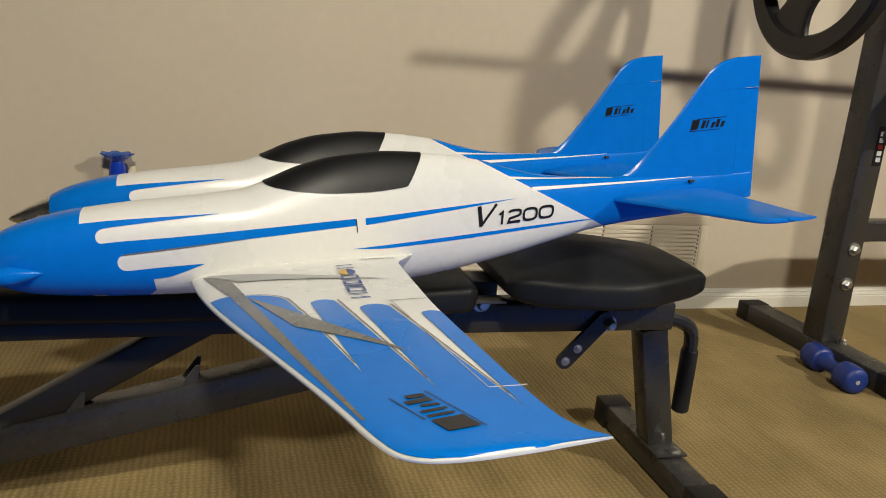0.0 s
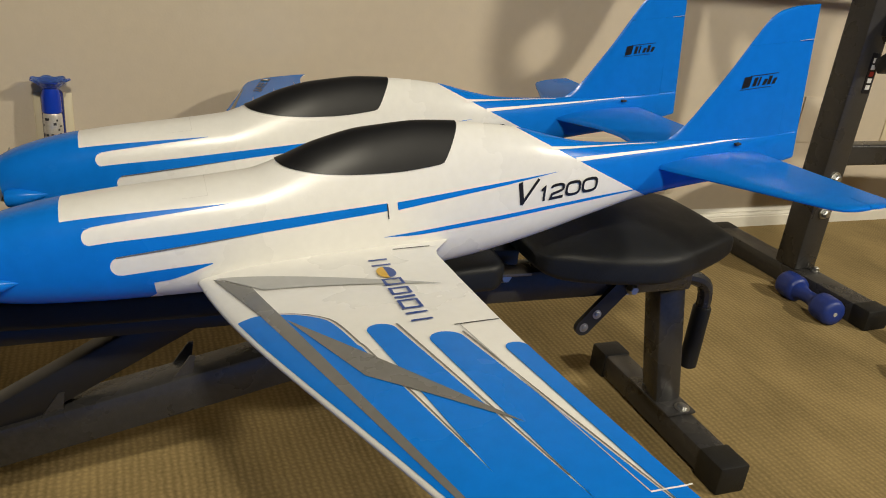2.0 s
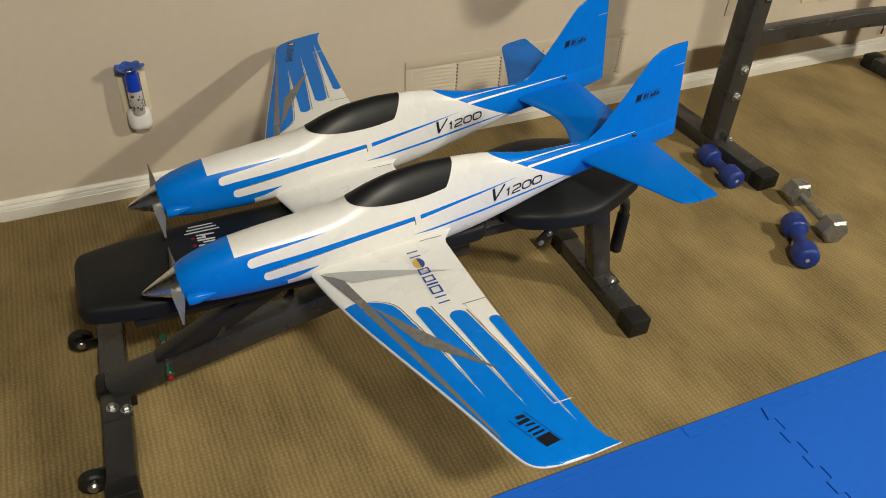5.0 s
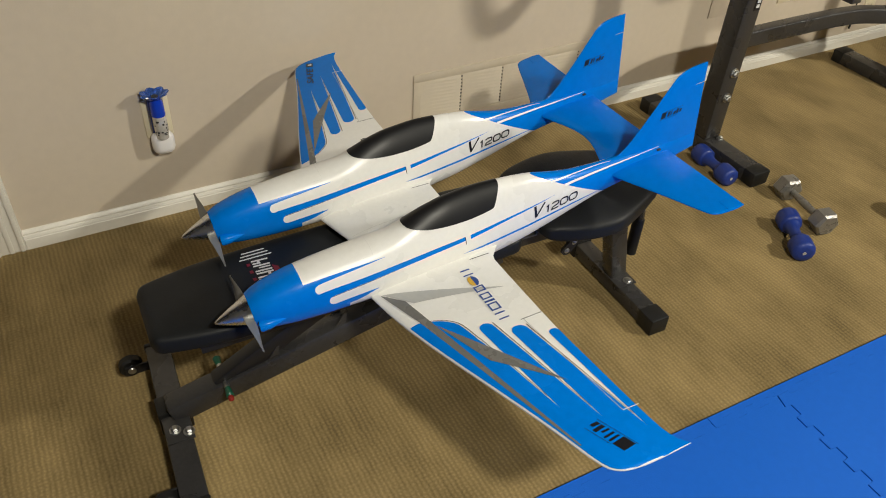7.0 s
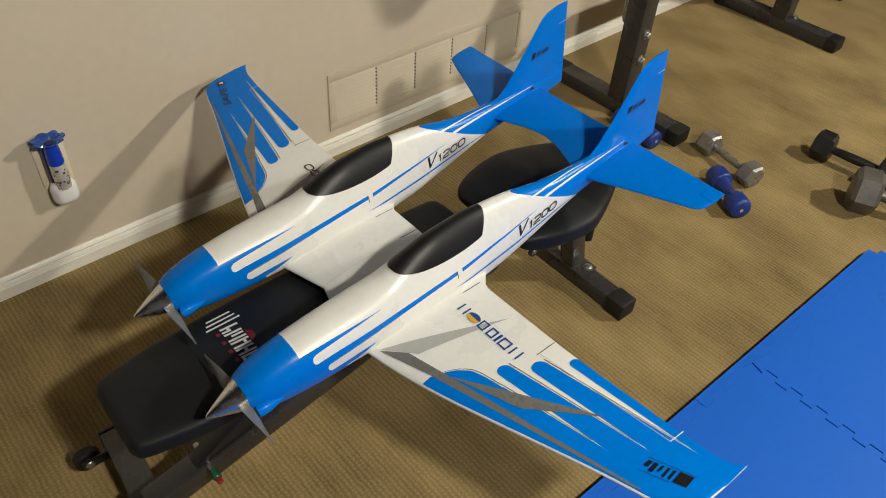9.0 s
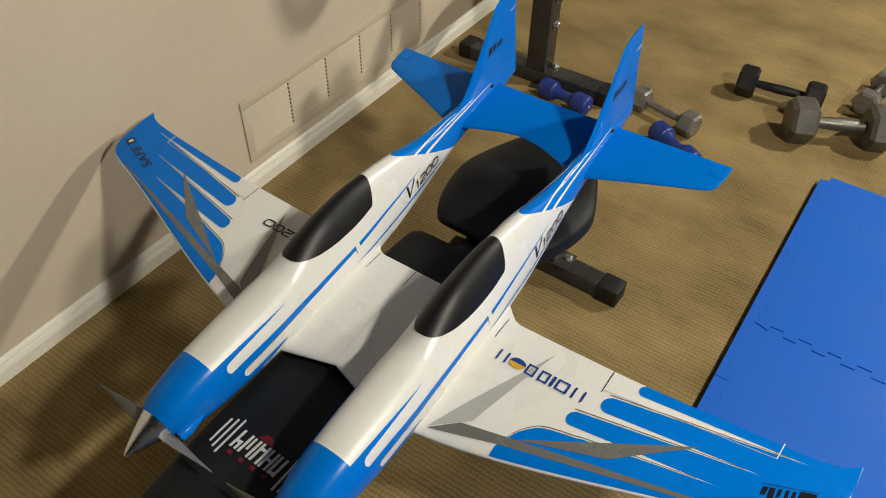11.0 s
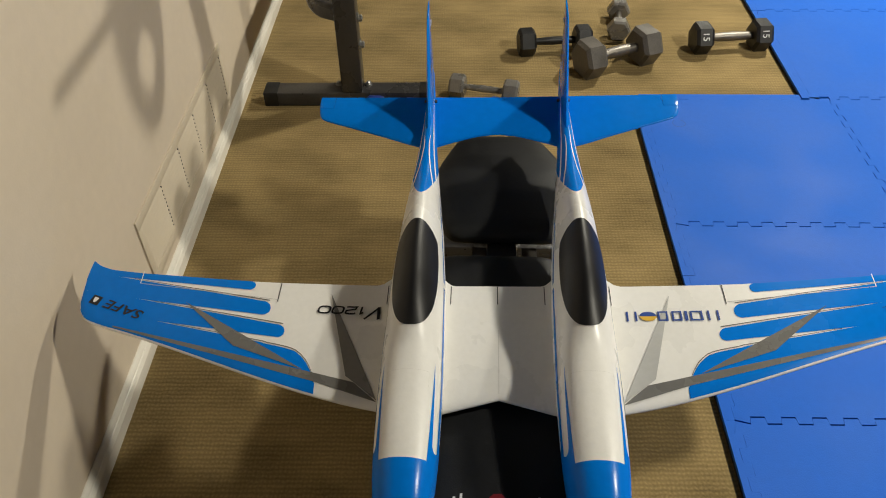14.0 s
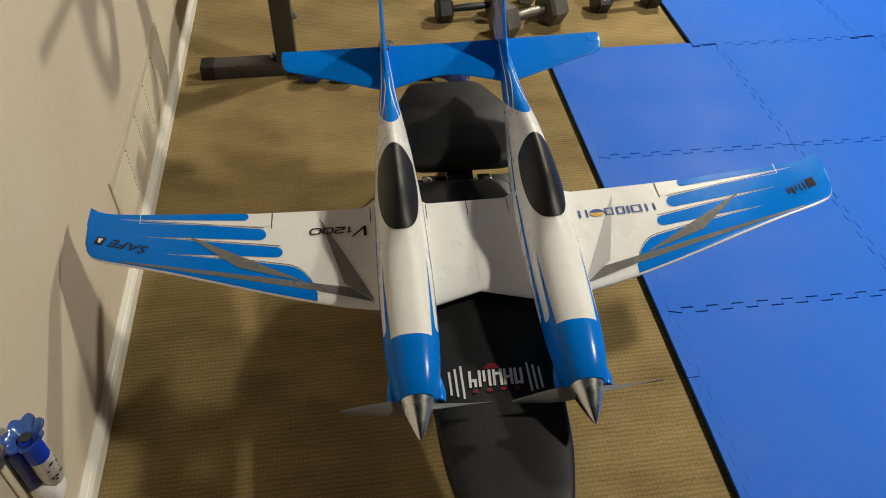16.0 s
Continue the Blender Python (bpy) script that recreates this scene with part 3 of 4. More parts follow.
part("seat_bracket", box((0.205, -0.024, 0.31), (0.26, 0.036, 0.356), 0.003), TUBE_DARK, bench)
for s in (-1, 1):
    part("pad_clip", box((0.195, s * 0.051 - 0.015, 0.334), (0.262, s * 0.051 + 0.015, 0.339), 0.0015), STEEL, bench, "grey steel plate in the gap between the pads")
part("handle", pipe([(0.57, 0, 0.285), (0.606, 0, 0.28), (0.634, 0, 0.262), (0.634, 0, 0.20)], 0.0125), TUBE, bench)
part("handle_grip", lathe([(0.012, 0.0), (0.0153, 0.003), (0.0153, 0.115), (0.0135, 0.118)], 16, pose(0.634, 0, 0.108)), RUBBER, bench, "black foam grip")

# ---- twin model airplane ----
PLANE = pose(-0.871, -0.7875, 0.4005, -1.6, -8.0, -1.6)
plane = holder("model_airplane", PLANE, "blue and white twin-fuselage foam model airplane resting on the bench", "model airplane")
HALF = 0.139
SX = [0.066, 0.08, 0.10, 0.13, 0.16, 0.23, 0.30, 0.35, 0.385, 0.43, 0.48, 0.525, 0.585, 0.63, 0.67, 0.71, 0.76, 0.84, 0.90, 0.98, 1.085]
f_top = curve(SX, [0.031, 0.037, 0.0425, 0.048, 0.051, 0.053, 0.053, 0.0545, 0.063, 0.077, 0.0845, 0.085, 0.079, 0.071, 0.061, 0.0465, 0.032, 0.021, 0.017, 0.012, 0.004])
f_bot = curve(SX, [-0.034, -0.040, -0.046, -0.052, -0.0565, -0.065, -0.072, -0.078, -0.081, -0.085, -0.088, -0.089, -0.087, -0.083, -0.078, -0.072, -0.063, -0.051, -0.048, -0.047, -0.034])
f_wid = curve(SX, [0.031, 0.0365, 0.041, 0.0445, 0.047, 0.049, 0.050, 0.050, 0.050, 0.049, 0.048, 0.046, 0.042, 0.039, 0.035, 0.031, 0.026, 0.019, 0.015, 0.010, 0.0025])
f_mid = curve([0.066, 0.2, 0.4, 0.6, 0.8, 1.085], [0.0, -0.004, -0.014, -0.022, -0.018, -0.015])
N_LOW = 2.5
n_up = curve([0.066, 0.30, 0.42, 0.60, 0.75, 1.085], [2.35, 2.35, 1.80, 1.80, 2.10, 2.30])


def hull(x, a, out=0.0):
    """A point of the fuselage skin: a is the angle from the top."""
    s, c = math.sin(a), math.cos(a)
    n = n_up(x) if c > 0 else N_LOW
    zm = f_mid(x)
    h = (f_top(x) - zm) if c > 0 else (zm - f_bot(x))
    return Vector((x, (f_wid(x) + out) * math.copysign(abs(s) ** (2 / n), s), zm + (h + out) * math.copysign(abs(c) ** (2 / n), c)))


def angle_at(x, z):
    zm = f_mid(x)
    h = (f_top(x) - zm) if z > zm else (zm - f_bot(x))
    n = n_up(x) if z > zm else N_LOW
    r = min(1.0, abs(z - zm) / h)
    return math.acos(math.copysign(r ** (n / 2), z - zm))


def tail_edge(a):
    """Where the blue tail paint starts at this angle."""
    x = 0.75
    for _ in range(25):
        x = 0.5 * x + 0.5 * (0.722 + 1.62 * (0.027 - hull(x, a).z))
    return min(max(x, 0.66), 0.87)


def skin(x0, x1, nx, label, name, mat, parent, na=56, cap0=False, cap1=False):
    def f(u, v):
        a = 2 * math.pi * v
        s, e = (x0(a) if callable(x0) else x0), (x1(a) if callable(x1) else x1)
        return hull(s + (e - s) * u, a)
    bm = grid(nx, na, f, close_v=True)
    bm.verts.ensure_lookup_table()
    if cap0:
        bm.faces.new([bm.verts[i] for i in range(na)][::-1])
    if cap1:
        bm.faces.new([bm.verts[len(bm.verts) - na + i] for i in range(na)])
    return part(name, bm, mat, parent, label, angle=50)


def side_sheet(name, mat, parent, f, sides=(-1, 1), nu=40, nv=4, lift=0.0005):
    """Paint on the fuselage side: f(u, v) gives (x, z)."""
    for s in sides:
        def g(u, v):
            x, z = f(u, v)
            p = hull(x, angle_at(x, z), lift * min(1.0, 0.3 + max(0.0, x - 0.166) / 0.03))
            return (p.x, s * p.y, p.z)
        part(name, grid(nu, nv, g), mat, parent, smooth=True)


def strip(xs, lows, highs):
    lo, hi = curve(xs, lows), curve(xs, highs)
    return lambda u, v: (xs[0] + (xs[-1] - xs[0]) * u, lo(xs[0] + (xs[-1] - xs[0]) * u) * (1 - v) + hi(xs[0] + (xs[-1] - xs[0]) * u) * v)


def rounded_gap(xs, xe, z0, z1):
    """Paint up to a band's round nose at xe."""
    zc, r = (z0 + z1) / 2, (z1 - z0) / 2

    def f(u, v):
        z = z0 + (z1 - z0) * v
        e = xe + r * (1 - math.sqrt(max(0, 1 - ((z - zc) / r) ** 2)))
        return (xs + (e - xs) * u, z)
    return f


def blade_half(s, m):
    bm = bmesh.new()
    n = 14
    rows = []
    for i in range(n + 1):
        u = i / n
        r = 0.012 + 0.112 * u
        c = (0.007 + 0.009 * math.sin(math.pi * min(1, u * 0.8 + 0.1))) * (1 - 0.62 * u)
        tw = radians(56 - 40 * u)
        ring = []
        for k in range(10):
            a = 2 * math.pi * k / 10
            w, t = c * math.cos(a), 0.0013 * math.sin(a)
            ring.append(bm.verts.new(m @ Vector((w * math.sin(tw) + t * math.cos(tw), s * r, s * (w * math.cos(tw) - t * math.sin(tw))))))
        rows.append(ring)
    for a, b in zip(rows, rows[1:]):
        for k in range(10):
            bm.faces.new((a[k], a[(k + 1) % 10], b[(k + 1) % 10], b[k]))
    bm.faces.new(rows[0][::-1]), bm.faces.new(rows[-1])
    return bm


def section(s, t):
    """Half thickness of a foil at the fraction s of its chord."""
    return 5 * t * (0.2969 * math.sqrt(max(s, 0)) - 0.126 * s - 0.3516 * s * s + 0.2843 * s ** 3 - 0.1036 * s ** 4)


fin_le = curve([-0.034, 0.004, 0.014, 0.022, 0.033, 0.06, 0.096, 0.14, 0.158, 0.167, 0.171], [0.93, 0.868, 0.872, 0.886, 0.903, 0.931, 0.965, 1.003, 1.020, 1.036, 1.058])


def fin_te(z):
    return 1.0875 + 0.0085 * (z + 0.034) / 0.204


def fin_hinge(z):
    return 1.052 + 0.012 * (z + 0.034) / 0.16


def fin_sheet(z0, z1, xa, xb, nz=24, nx=14, thin=0.0):
    def f(u, v):
        z = z0 + (z1 - z0) * u
        a, b = xa(z), xb(z)
        w = 1 - abs(2 * v - 1)
        x = b + (a - b) * w
        le, te = fin_le(z), fin_te(z)
        s = (x - le) / max(te - le, 1e-4)
        y = section(min(max(s, 0), 1), 0.055) * (te - le) + 0.0007 - thin
        return (x, (-1 if v < 0.5 else 1) * y, z)
    bm = grid(nz, nx * 2, f)
    bm.verts.ensure_lookup_table()
    n = nx * 2 + 1
    bm.faces.new([bm.verts[i] for i in range(n)])
    bm.faces.new([bm.verts[len(bm.verts) - n + i] for i in range(n)][::-1])
    return bm


def ribbon(points, w):
    """Vertices and quads of a flat stroke of width w along points, with mitred corners."""
    p = [Vector((x, y)) for x, y in points]
    vs, fs = [], []
    for k, q in enumerate(p):
        d0 = (q - p[k - 1]).normalized() if k else (p[1] - q).normalized()
        d1 = (p[k + 1] - q).normalized() if k < len(p) - 1 else d0
        n = Vector((-(d0 + d1).y, (d0 + d1).x)).normalized()
        h = 0.5 * w / max(0.45, abs(n.dot(Vector((-d0.y, d0.x)))))
        vs += [(q.x + n.x * h, q.y + n.y * h, 0), (q.x - n.x * h, q.y - n.y * h, 0)]
        if k:
            fs.append((2 * k - 2, 2 * k - 1, 2 * k + 1, 2 * k))
    return vs, fs


def numerals():
    """The slanted thin marking on the sides: a tall letter and low wide figures, 0.116 long."""
    def arc(cx, cy, rx, ry, a0, a1, n=14, e=0.62):
        pts = []
        for k in range(n + 1):
            a = radians(a0 + (a1 - a0) * k / n)
            pts.append((cx + rx * math.copysign(abs(math.cos(a)) ** e, math.cos(a)), cy + ry * math.copysign(abs(math.sin(a)) ** e, math.sin(a))))
        return pts
    h, w = 0.0168, 0.0033
    strokes = [([(0.0035, 0.0275), (0.0085, 0.001)], 0.0056), ([(0.0075, 0.001), (0.0285, 0.0275)], 0.0038),
               ([(0.0335, 0.0130), (0.0380, 0.0160), (0.0380, 0.0)], w),
               (arc(0.0560, 0.0124, 0.0085, 0.0040, 170, -60) + [(0.0490, 0.0062), (0.0472, 0.0011), (0.0650, 0.0011)], w),
               (arc(0.0790, h / 2, 0.0095, h / 2 - 0.001, 0, 360, 28), w), (arc(0.1030, h / 2, 0.0100, h / 2 - 0.001, 0, 360, 28), w)]
    vs, fs = [], []
    for pts, width in strokes:
        v, f = ribbon(pts, width)
        fs += [tuple(i + len(vs) for i in q) for q in f]
        vs += [(x + 0.16 * y, y, 0) for x, y, _ in v]
    return vs, fs


WORD = numerals()


def fuselage(side):
    base = new("fuselage")
    base.empty_display_size = 0.05
    base.parent = plane
    base.location = (0, side * HALF, 0)
    cowl = skin(0.066, 0.166, 14, "bright blue nose cowl", "cowl", FOAM_BLUE, base, cap0=True)
    body = skin(0.166, tail_edge, 60, "white painted foam body", "body", FOAM_WHITE, base)
    tail = skin(tail_edge, 1.085, 36, "bright blue tail boom", "tail_boom", FOAM_BLUE, base, cap1=True)
    # spinner and blades
    sp = [(0.0016 + 0.028 * (k / 14) ** 0.84, 0.066 * k / 14) for k in range(15)]
    part("spinner", lathe(sp, 36, Matrix(((0, 0, 1, 0), (1, 0, 0, 0), (0, 1, 0, 0), (0, 0, 0, 1)))), ALU, base, "polished pointed metal spinner", angle=60)
    for s in (-1, 1):
        part("propeller_blade", blade_half(s, pose(0.058, 0, 0, 4 if side > 0 else -6, 0, 0)), PROP, base, "thin grey propeller blade")
    # cooling scoops on the cowl
    for s in (-1, 1):
        sc = lathe([(0.011, 0), (0.0120, 0.004), (0.0110, 0.018), (0.006, 0.036), (0.0005, 0.050)], 16, pose(0.071, s * 0.036, -0.014, 0, 90, s * 7))
        part("scoop", sc, FOAM_BLUE, cowl)
        # the scoop is closed; this dark disc paints its mouth's shade
        part("scoop_mouth", lathe([(0.0005, -0.001), (0.009, -0.001), (0.009, 0.001), (0.0005, 0.001)], 14, pose(0.0707, s * 0.036, -0.014, 0, 90, s * 7)), GROOVE, cowl)
    # canopy
    cz = curve([0.380, 0.386, 0.40, 0.43, 0.47, 0.52, 0.560, 0.570, 0.579, 0.585, 0.588], [0.062, 0.0585, 0.054, 0.0475, 0.0425, 0.0395, 0.0405, 0.051, 0.064, 0.0725, 0.0778])

    def can(u, v):
        x = 0.381 + 0.2065 * (0.5 - 0.5 * math.cos(math.pi * u))
        a = angle_at(x, min(cz(x), f_top(x) - 0.0002)) * (2 * v - 1)
        return hull(x, a, 0.0012)
    bm = grid(44, 30, can)
    part("canopy", bm, CANOPY, base, "satin black canopy", angle=60)
    # hatch seam across the hood
    part("hatch_seam", grid(1, 16, lambda u, v: hull(0.306 + 0.0003 * u, 0.62 * (2 * v - 1), 0.0006)), SEAM, body, smooth=False)
    for s in (-1, 1):
        part("hatch_seam", grid(10, 1, lambda u, v: hull(0.281 + 0.025 * u, s * (0.62 + 0.006 * v), 0.0006)), SEAM, body, smooth=False)
    # blue and white paint on the sides
    side_sheet("stripe", FOAM_BLUE, body, rounded_gap(0.165, 0.183, 0.0135, 0.0305), nu=8, nv=12)
    side_sheet("stripe", FOAM_BLUE, body, rounded_gap(0.165, 0.203, -0.022, -0.001), nu=8, nv=12)
    side_sheet("stripe", FOAM_BLUE, body, strip([0.165, 0.185, 0.204, 0.26, 0.325], [0.0305, 0.0305, 0.0315, 0.0325, 0.0335], [0.0385, 0.0385, 0.0383, 0.0365, 0.0338]))
    side_sheet("stripe", FOAM_BLUE, body, strip([0.165, 0.2, 0.276, 0.49], [-0.001, -0.001, 0.0, 0.001], [0.0135, 0.0145, 0.0125, 0.0095]))
    side_sheet("stripe_shadow", DECAL_GREY, body, strip([0.21, 0.28, 0.36], [-0.0025, -0.0015, 0.0005], [-0.001, 0.0, 0.0006]), lift=0.0008)
    side_sheet("stripe", FOAM_BLUE, body, strip([0.502, 0.56, 0.65, 0.708], [0.0, 0.0025, 0.006, 0.0088], [0.0085, 0.0088, 0.009, 0.009]))
    side_sheet("stripe", FOAM_BLUE, body, strip([0.483, 0.53, 0.65, 0.76, 0.832], [-0.0285, -0.0335, -0.035, -0.035, -0.0345], [-0.0283, -0.0290, -0.0300, -0.0315, -0.0335]))
    side_sheet("stripe", FOAM_BLUE, body, strip([0.165, 0.20, 0.225, 0.240], [-0.056, -0.060, -0.0620, -0.052], [-0.0215, -0.0215, -0.0220, -0.036]), nu=24, nv=8)
    side_sheet("stripe", FOAM_BLUE, body, strip([0.20, 0.25, 0.30], [-0.036, -0.0355, -0.0245], [-0.0215, -0.022, -0.0235]), nu=20, nv=4, lift=0.0006)
    side_sheet("slot", GROOVE, body, strip([0.4895, 0.491], [-0.008, -0.008], [0.009, 0.009]), nu=1, nv=8, lift=0.0008)
    side_sheet("stripe", DECAL_WHITE, tail, strip([0.735, 0.80, 0.90, 0.985], [0.0155, 0.0125, 0.0085, 0.0065], [0.0205, 0.0160, 0.0105, 0.0070]))
    side_sheet("stripe", DECAL_WHITE, tail, strip([0.703, 0.76, 0.86], [0.0340, 0.0275, 0.0180], [0.0375, 0.0290, 0.0183]))
    for s in (-1, 1):
        for word, x0, z0 in ((WORD, 0.6475, -0.0226),):
            def put(a, b):
                x = x0 + a if s < 0 else 1.414 - (x0 + a)
                p = hull(x, angle_at(x, z0 + b), 0.0011)
                return (p.x, s * p.y, p.z)
            part("lettering", laid(word, put), DECAL_BLACK, body, "black numerals", smooth=False)
    # fin and rudder
    fin = part("fin", fin_sheet(-0.03, 0.127, fin_le, lambda z: fin_hinge(z)), FOAM_BLUE, base, "swept blue tail fin", angle=60)
    part("fin_tip", fin_sheet(0.12715, 0.171, fin_le, fin_te, 14), FOAM_BLUE, fin, angle=60)
    part("rudder", fin_sheet(-0.033, 0.1272, lambda z: fin_hinge(z) - 0.002, fin_te, thin=0.0003), FOAM_BLUE, base, "blue rudder", angle=60)
    part("hinge_line", box((1.070, -0.0032, 0.1270), (1.0925, 0.0032, 0.1274)), DECAL_LIGHT, fin, smooth=False)
    for s in (-1, 1):
        def on_fin(x, z, lift=0.0006):
            le, te = fin_le(z), fin_te(z)
            return (x, s * (section((x - le) / (te - le), 0.055) * (te - le) + 0.0007 + lift), z)
        tag = part("badge", grid(6, 3, lambda u, v: on_fin(0.982 + 0.012 * u + 0.004 * v, 0.074 + 0.014 * v + 0.001 * u)), DECAL_BLACK, fin, "black slanted maker's mark", smooth=False)
        for k in range(5):
            part("badge_bar", grid(2, 3, lambda u, v: on_fin(0.9985 + 0.0078 * k + (0.0055 if k != 1 else 0.003) * u + 0.004 * v, 0.0755 + (0.011 if k in (0, 1, 3) else 0.0075) * v)), DECAL_BLACK, tag, smooth=False)
        part("badge_bar", grid(6, 1, lambda u, v: on_fin(0.995 + 0.045 * u, 0.0885 + 0.001 * v)), DECAL_BLACK, tag, smooth=False)
        part("badge_bar", grid(6, 1, lambda u, v: on_fin(0.98 + 0.05 * u, 0.0720 + 0.0008 * v)), DECAL_BLACK, tag, smooth=False)
    for s in (-1, 1):
        part("linkage", box((0.978, s * 0.0105 - 0.003, 0.0005), (0.986, s * 0.0105 + 0.003, 0.0035), 0.0008), GROOVE, tail)
    return base


for side in (-1, 1):
    fuselage(side)

w_le = curve([0.0, 0.19, 0.636, 0.697, 0.720, 0.734, 0.742, 0.7455, 0.746], [0.262, 0.283, 0.412, 0.4298, 0.4395, 0.455, 0.483, 0.525, 0.56])
w_te = curve([0.0, 0.15, 0.187, 0.20, 0.216, 0.39, 0.59, 0.70, 0.728, 0.746], [0.568, 0.568, 0.556, 0.541, 0.534, 0.534, 0.5425, 0.5505, 0.558, 0.570])
w_z = curve([0.0, 0.18, 0.5, 0.69, 0.746], [-0.048, -0.047, -0.034, -0.0255, -0.0220])


def wing_top(x, y, lift=0.0):
    y = abs(y)
    le, te = w_le(y), w_te(y)
    s = min(max((x - le) / (te - le), 0), 1)
    return w_z(y) + section(s, 0.085) * (te - le) * (0.95 - 0.12 * max(0, (y - 0.68) / 0.066)) + 0.0006 + lift


def wing_bottom(x, y):
    y = abs(y)
    le, te = w_le(y), w_te(y)
    s = min(max((x - le) / (te - le), 0), 1)
    return w_z(y) - section(s, 0.055) * (te - le) * (0.75 - 0.5 * (y / 0.746) ** 3) - 0.0006


def foil_block(y_of, x_of, top, bottom, ny, nx):
    """A closed panel: top and bottom sheets joined round the chord."""
    def f(u, v):
        y = y_of(u)
        a = 2 * math.pi * v
        s = 0.5 - 0.5 * math.cos(a)
        le, te = x_of(y)
        x = le + (te - le) * (1 - s) if v <= 0.5 else le + (te - le) * (1 - s)
        return (x, y, top(x, y) if v < 0.5 else bottom(x, y))
    bm = grid(ny, nx * 2, f, close_v=True)
    bm.verts.ensure_lookup_table()
    n = nx * 2
    bm.faces.new([bm.verts[i] for i in range(n)][::-1])
    bm.faces.new([bm.verts[len(bm.verts) - n + i] for i in range(n)])
    return bm


def tri(a, b, c):
    a, b, c = Vector(a), Vector(b), Vector(c)
    return lambda u, v: tuple(a.lerp(b, v).lerp(c, u))


def quad(a, b, c, d):
    a, b, c, d = Vector(a), Vector(b), Vector(c), Vector(d)
    return lambda u, v: tuple(a.lerp(b, v).lerp(d.lerp(c, v), u))


def line(p, q):
    return lambda y: p[0] + (q[0] - p[0]) * (y - p[1]) / (q[1] - p[1])


def outer_wing(side):
    wing = part("wing", foil_block(lambda u: side * (0.16 + 0.586 * (1 - (1 - u) ** 1.8)), lambda y: (w_le(abs(y)), w_te(abs(y))), wing_top, wing_bottom, 90, 36), FOAM_WHITE, plane, "tapered white and blue outer wing with striped paint", angle=60)

    def sheet(name, mat, f, lift, nu=30, nv=6, label=""):
        def g(u, v):
            x, y = f(u, v)
            return (x, side * y, wing_top(x, y, lift))
        return part(name, grid(nu, nv, g), mat, wing, label)
    b12, b23, b34 = (0.535, 0.688), (0.486, 0.641), (0.439, 0.593)
    lo1, hi2 = line((0.5155, 0.451), b12), line((0.4895, 0.414), b12)
    lo2, hi3 = line((0.460, 0.413), b23), line((0.4395, 0.38), b23)
    lo3, hi4 = line((0.414, 0.38), b34), line((0.394, 0.36), b34)

    def finger(y0, low, high, rr):
        def f(u, v):
            y = y0 + (0.7455 - y0) * u ** 1.3
            a, b = low(y), high(y)
            if y < y0 + rr:
                k = math.sqrt(max(0, 1 - ((y0 + rr - y) / rr) ** 2))
                c, h = (a + b) / 2, (b - a) / 2
                a, b = c - h * k, c + h * k
            a = max(a, w_le(y) + 0.002)
            b = max(min(b, w_te(y) - 0.0002), a + 0.0001)
            return (a + (b - a) * v, y)
        return f
    j12 = lambda y, f: f(y) if y < b12[1] else 0.5 * (lo1(y) + hi2(y))
    j23 = lambda y, f: f(y) if y < b23[1] else 0.5 * (lo2(y) + hi3(y))
    j34 = lambda y, f: f(y) if y < b34[1] else 0.5 * (lo3(y) + hi4(y))
    le_edge = lambda y: w_le(y) + (0.0032 if y < 0.66 else 0.0032 - 0.0014 * (y - 0.66) / 0.086)
    sheet("stripe", FOAM_BLUE, finger(0.437, lambda y: j12(y, lo1), lambda y: w_te(y) - 0.0002, 0.010), 0.0008, 90, 18)
    sheet("stripe", FOAM_BLUE, finger(0.400, lambda y: j23(y, lo2), lambda y: j12(y, hi2), 0.014), 0.0008, 90, 18)
    sheet("stripe", FOAM_BLUE, finger(0.367, lambda y: j34(y, lo3), lambda y: j23(y, hi3), 0.012), 0.0008, 90, 18)
    root = curve([0.302, 0.312, 0.325, 0.345, 0.375, 0.40], [0.327, 0.350, 0.370, 0.387, 0.3955, 0.4005])

    def band(u, v):
        y = 0.302 + 0.4435 * u ** 1.3
        b = min(root(y), hi4(y)) if y < 0.40 else j34(y, hi4)
        a = le_edge(y)
        return (a + (max(b, a + 0.0002) - a) * v, y)
    sheet("stripe", FOAM_BLUE, band, 0.0008, 110, 24)
    # dark pinstripes beside the fingers
    for hi, y0, yj in ((hi2, 0.405, 0.66), (hi3, 0.372, 0.615), (lambda y: min(root(y), hi4(y)) if y < 0.40 else hi4(y), 0.306, 0.565)):
        def pin(u, v):
            y = y0 + (yj - y0) * u
            return (hi(y) + 0.0028 - 0.002 * u + 0.0021 * v * (1 - 0.5 * u), y)
        sheet("pinstripe", DECAL_GREY, pin, 0.0010, 30, 1)
    # grey sweeps
    sheet("grey_sweep", DECAL_GREY, quad((0.297, 0.197), (0.331, 0.238), (0.349, 0.315), (0.330, 0.300)), 0.0012, 12, 6)
    sheet("grey_sweep", DECAL_GREY, quad((0.330, 0.300), (0.349, 0.315), (0.4285, 0.668), (0.4260, 0.668)), 0.0012, 30, 4)
    sheet("grey_sweep", DECAL_GREY, tri((0.352, 0.325), (0.394, 0.450), (0.482, 0.553)), 0.0015, 24, 8)
    sheet("grey_sweep", DECAL_LIGHT if side < 0 else DECAL_MID, tri((0.300, 0.1975), (0.342, 0.252), (0.512, 0.298)), 0.0014, 20, 6)
    # hinge cuts
    for y in (0.1955, 0.39):
        sheet("hinge_cut", GROOVE, quad((0.4895, y), (0.4895, y + 0.0015), (0.5325, y + 0.0015), (0.5325, y)), 0.0011, 6, 1)
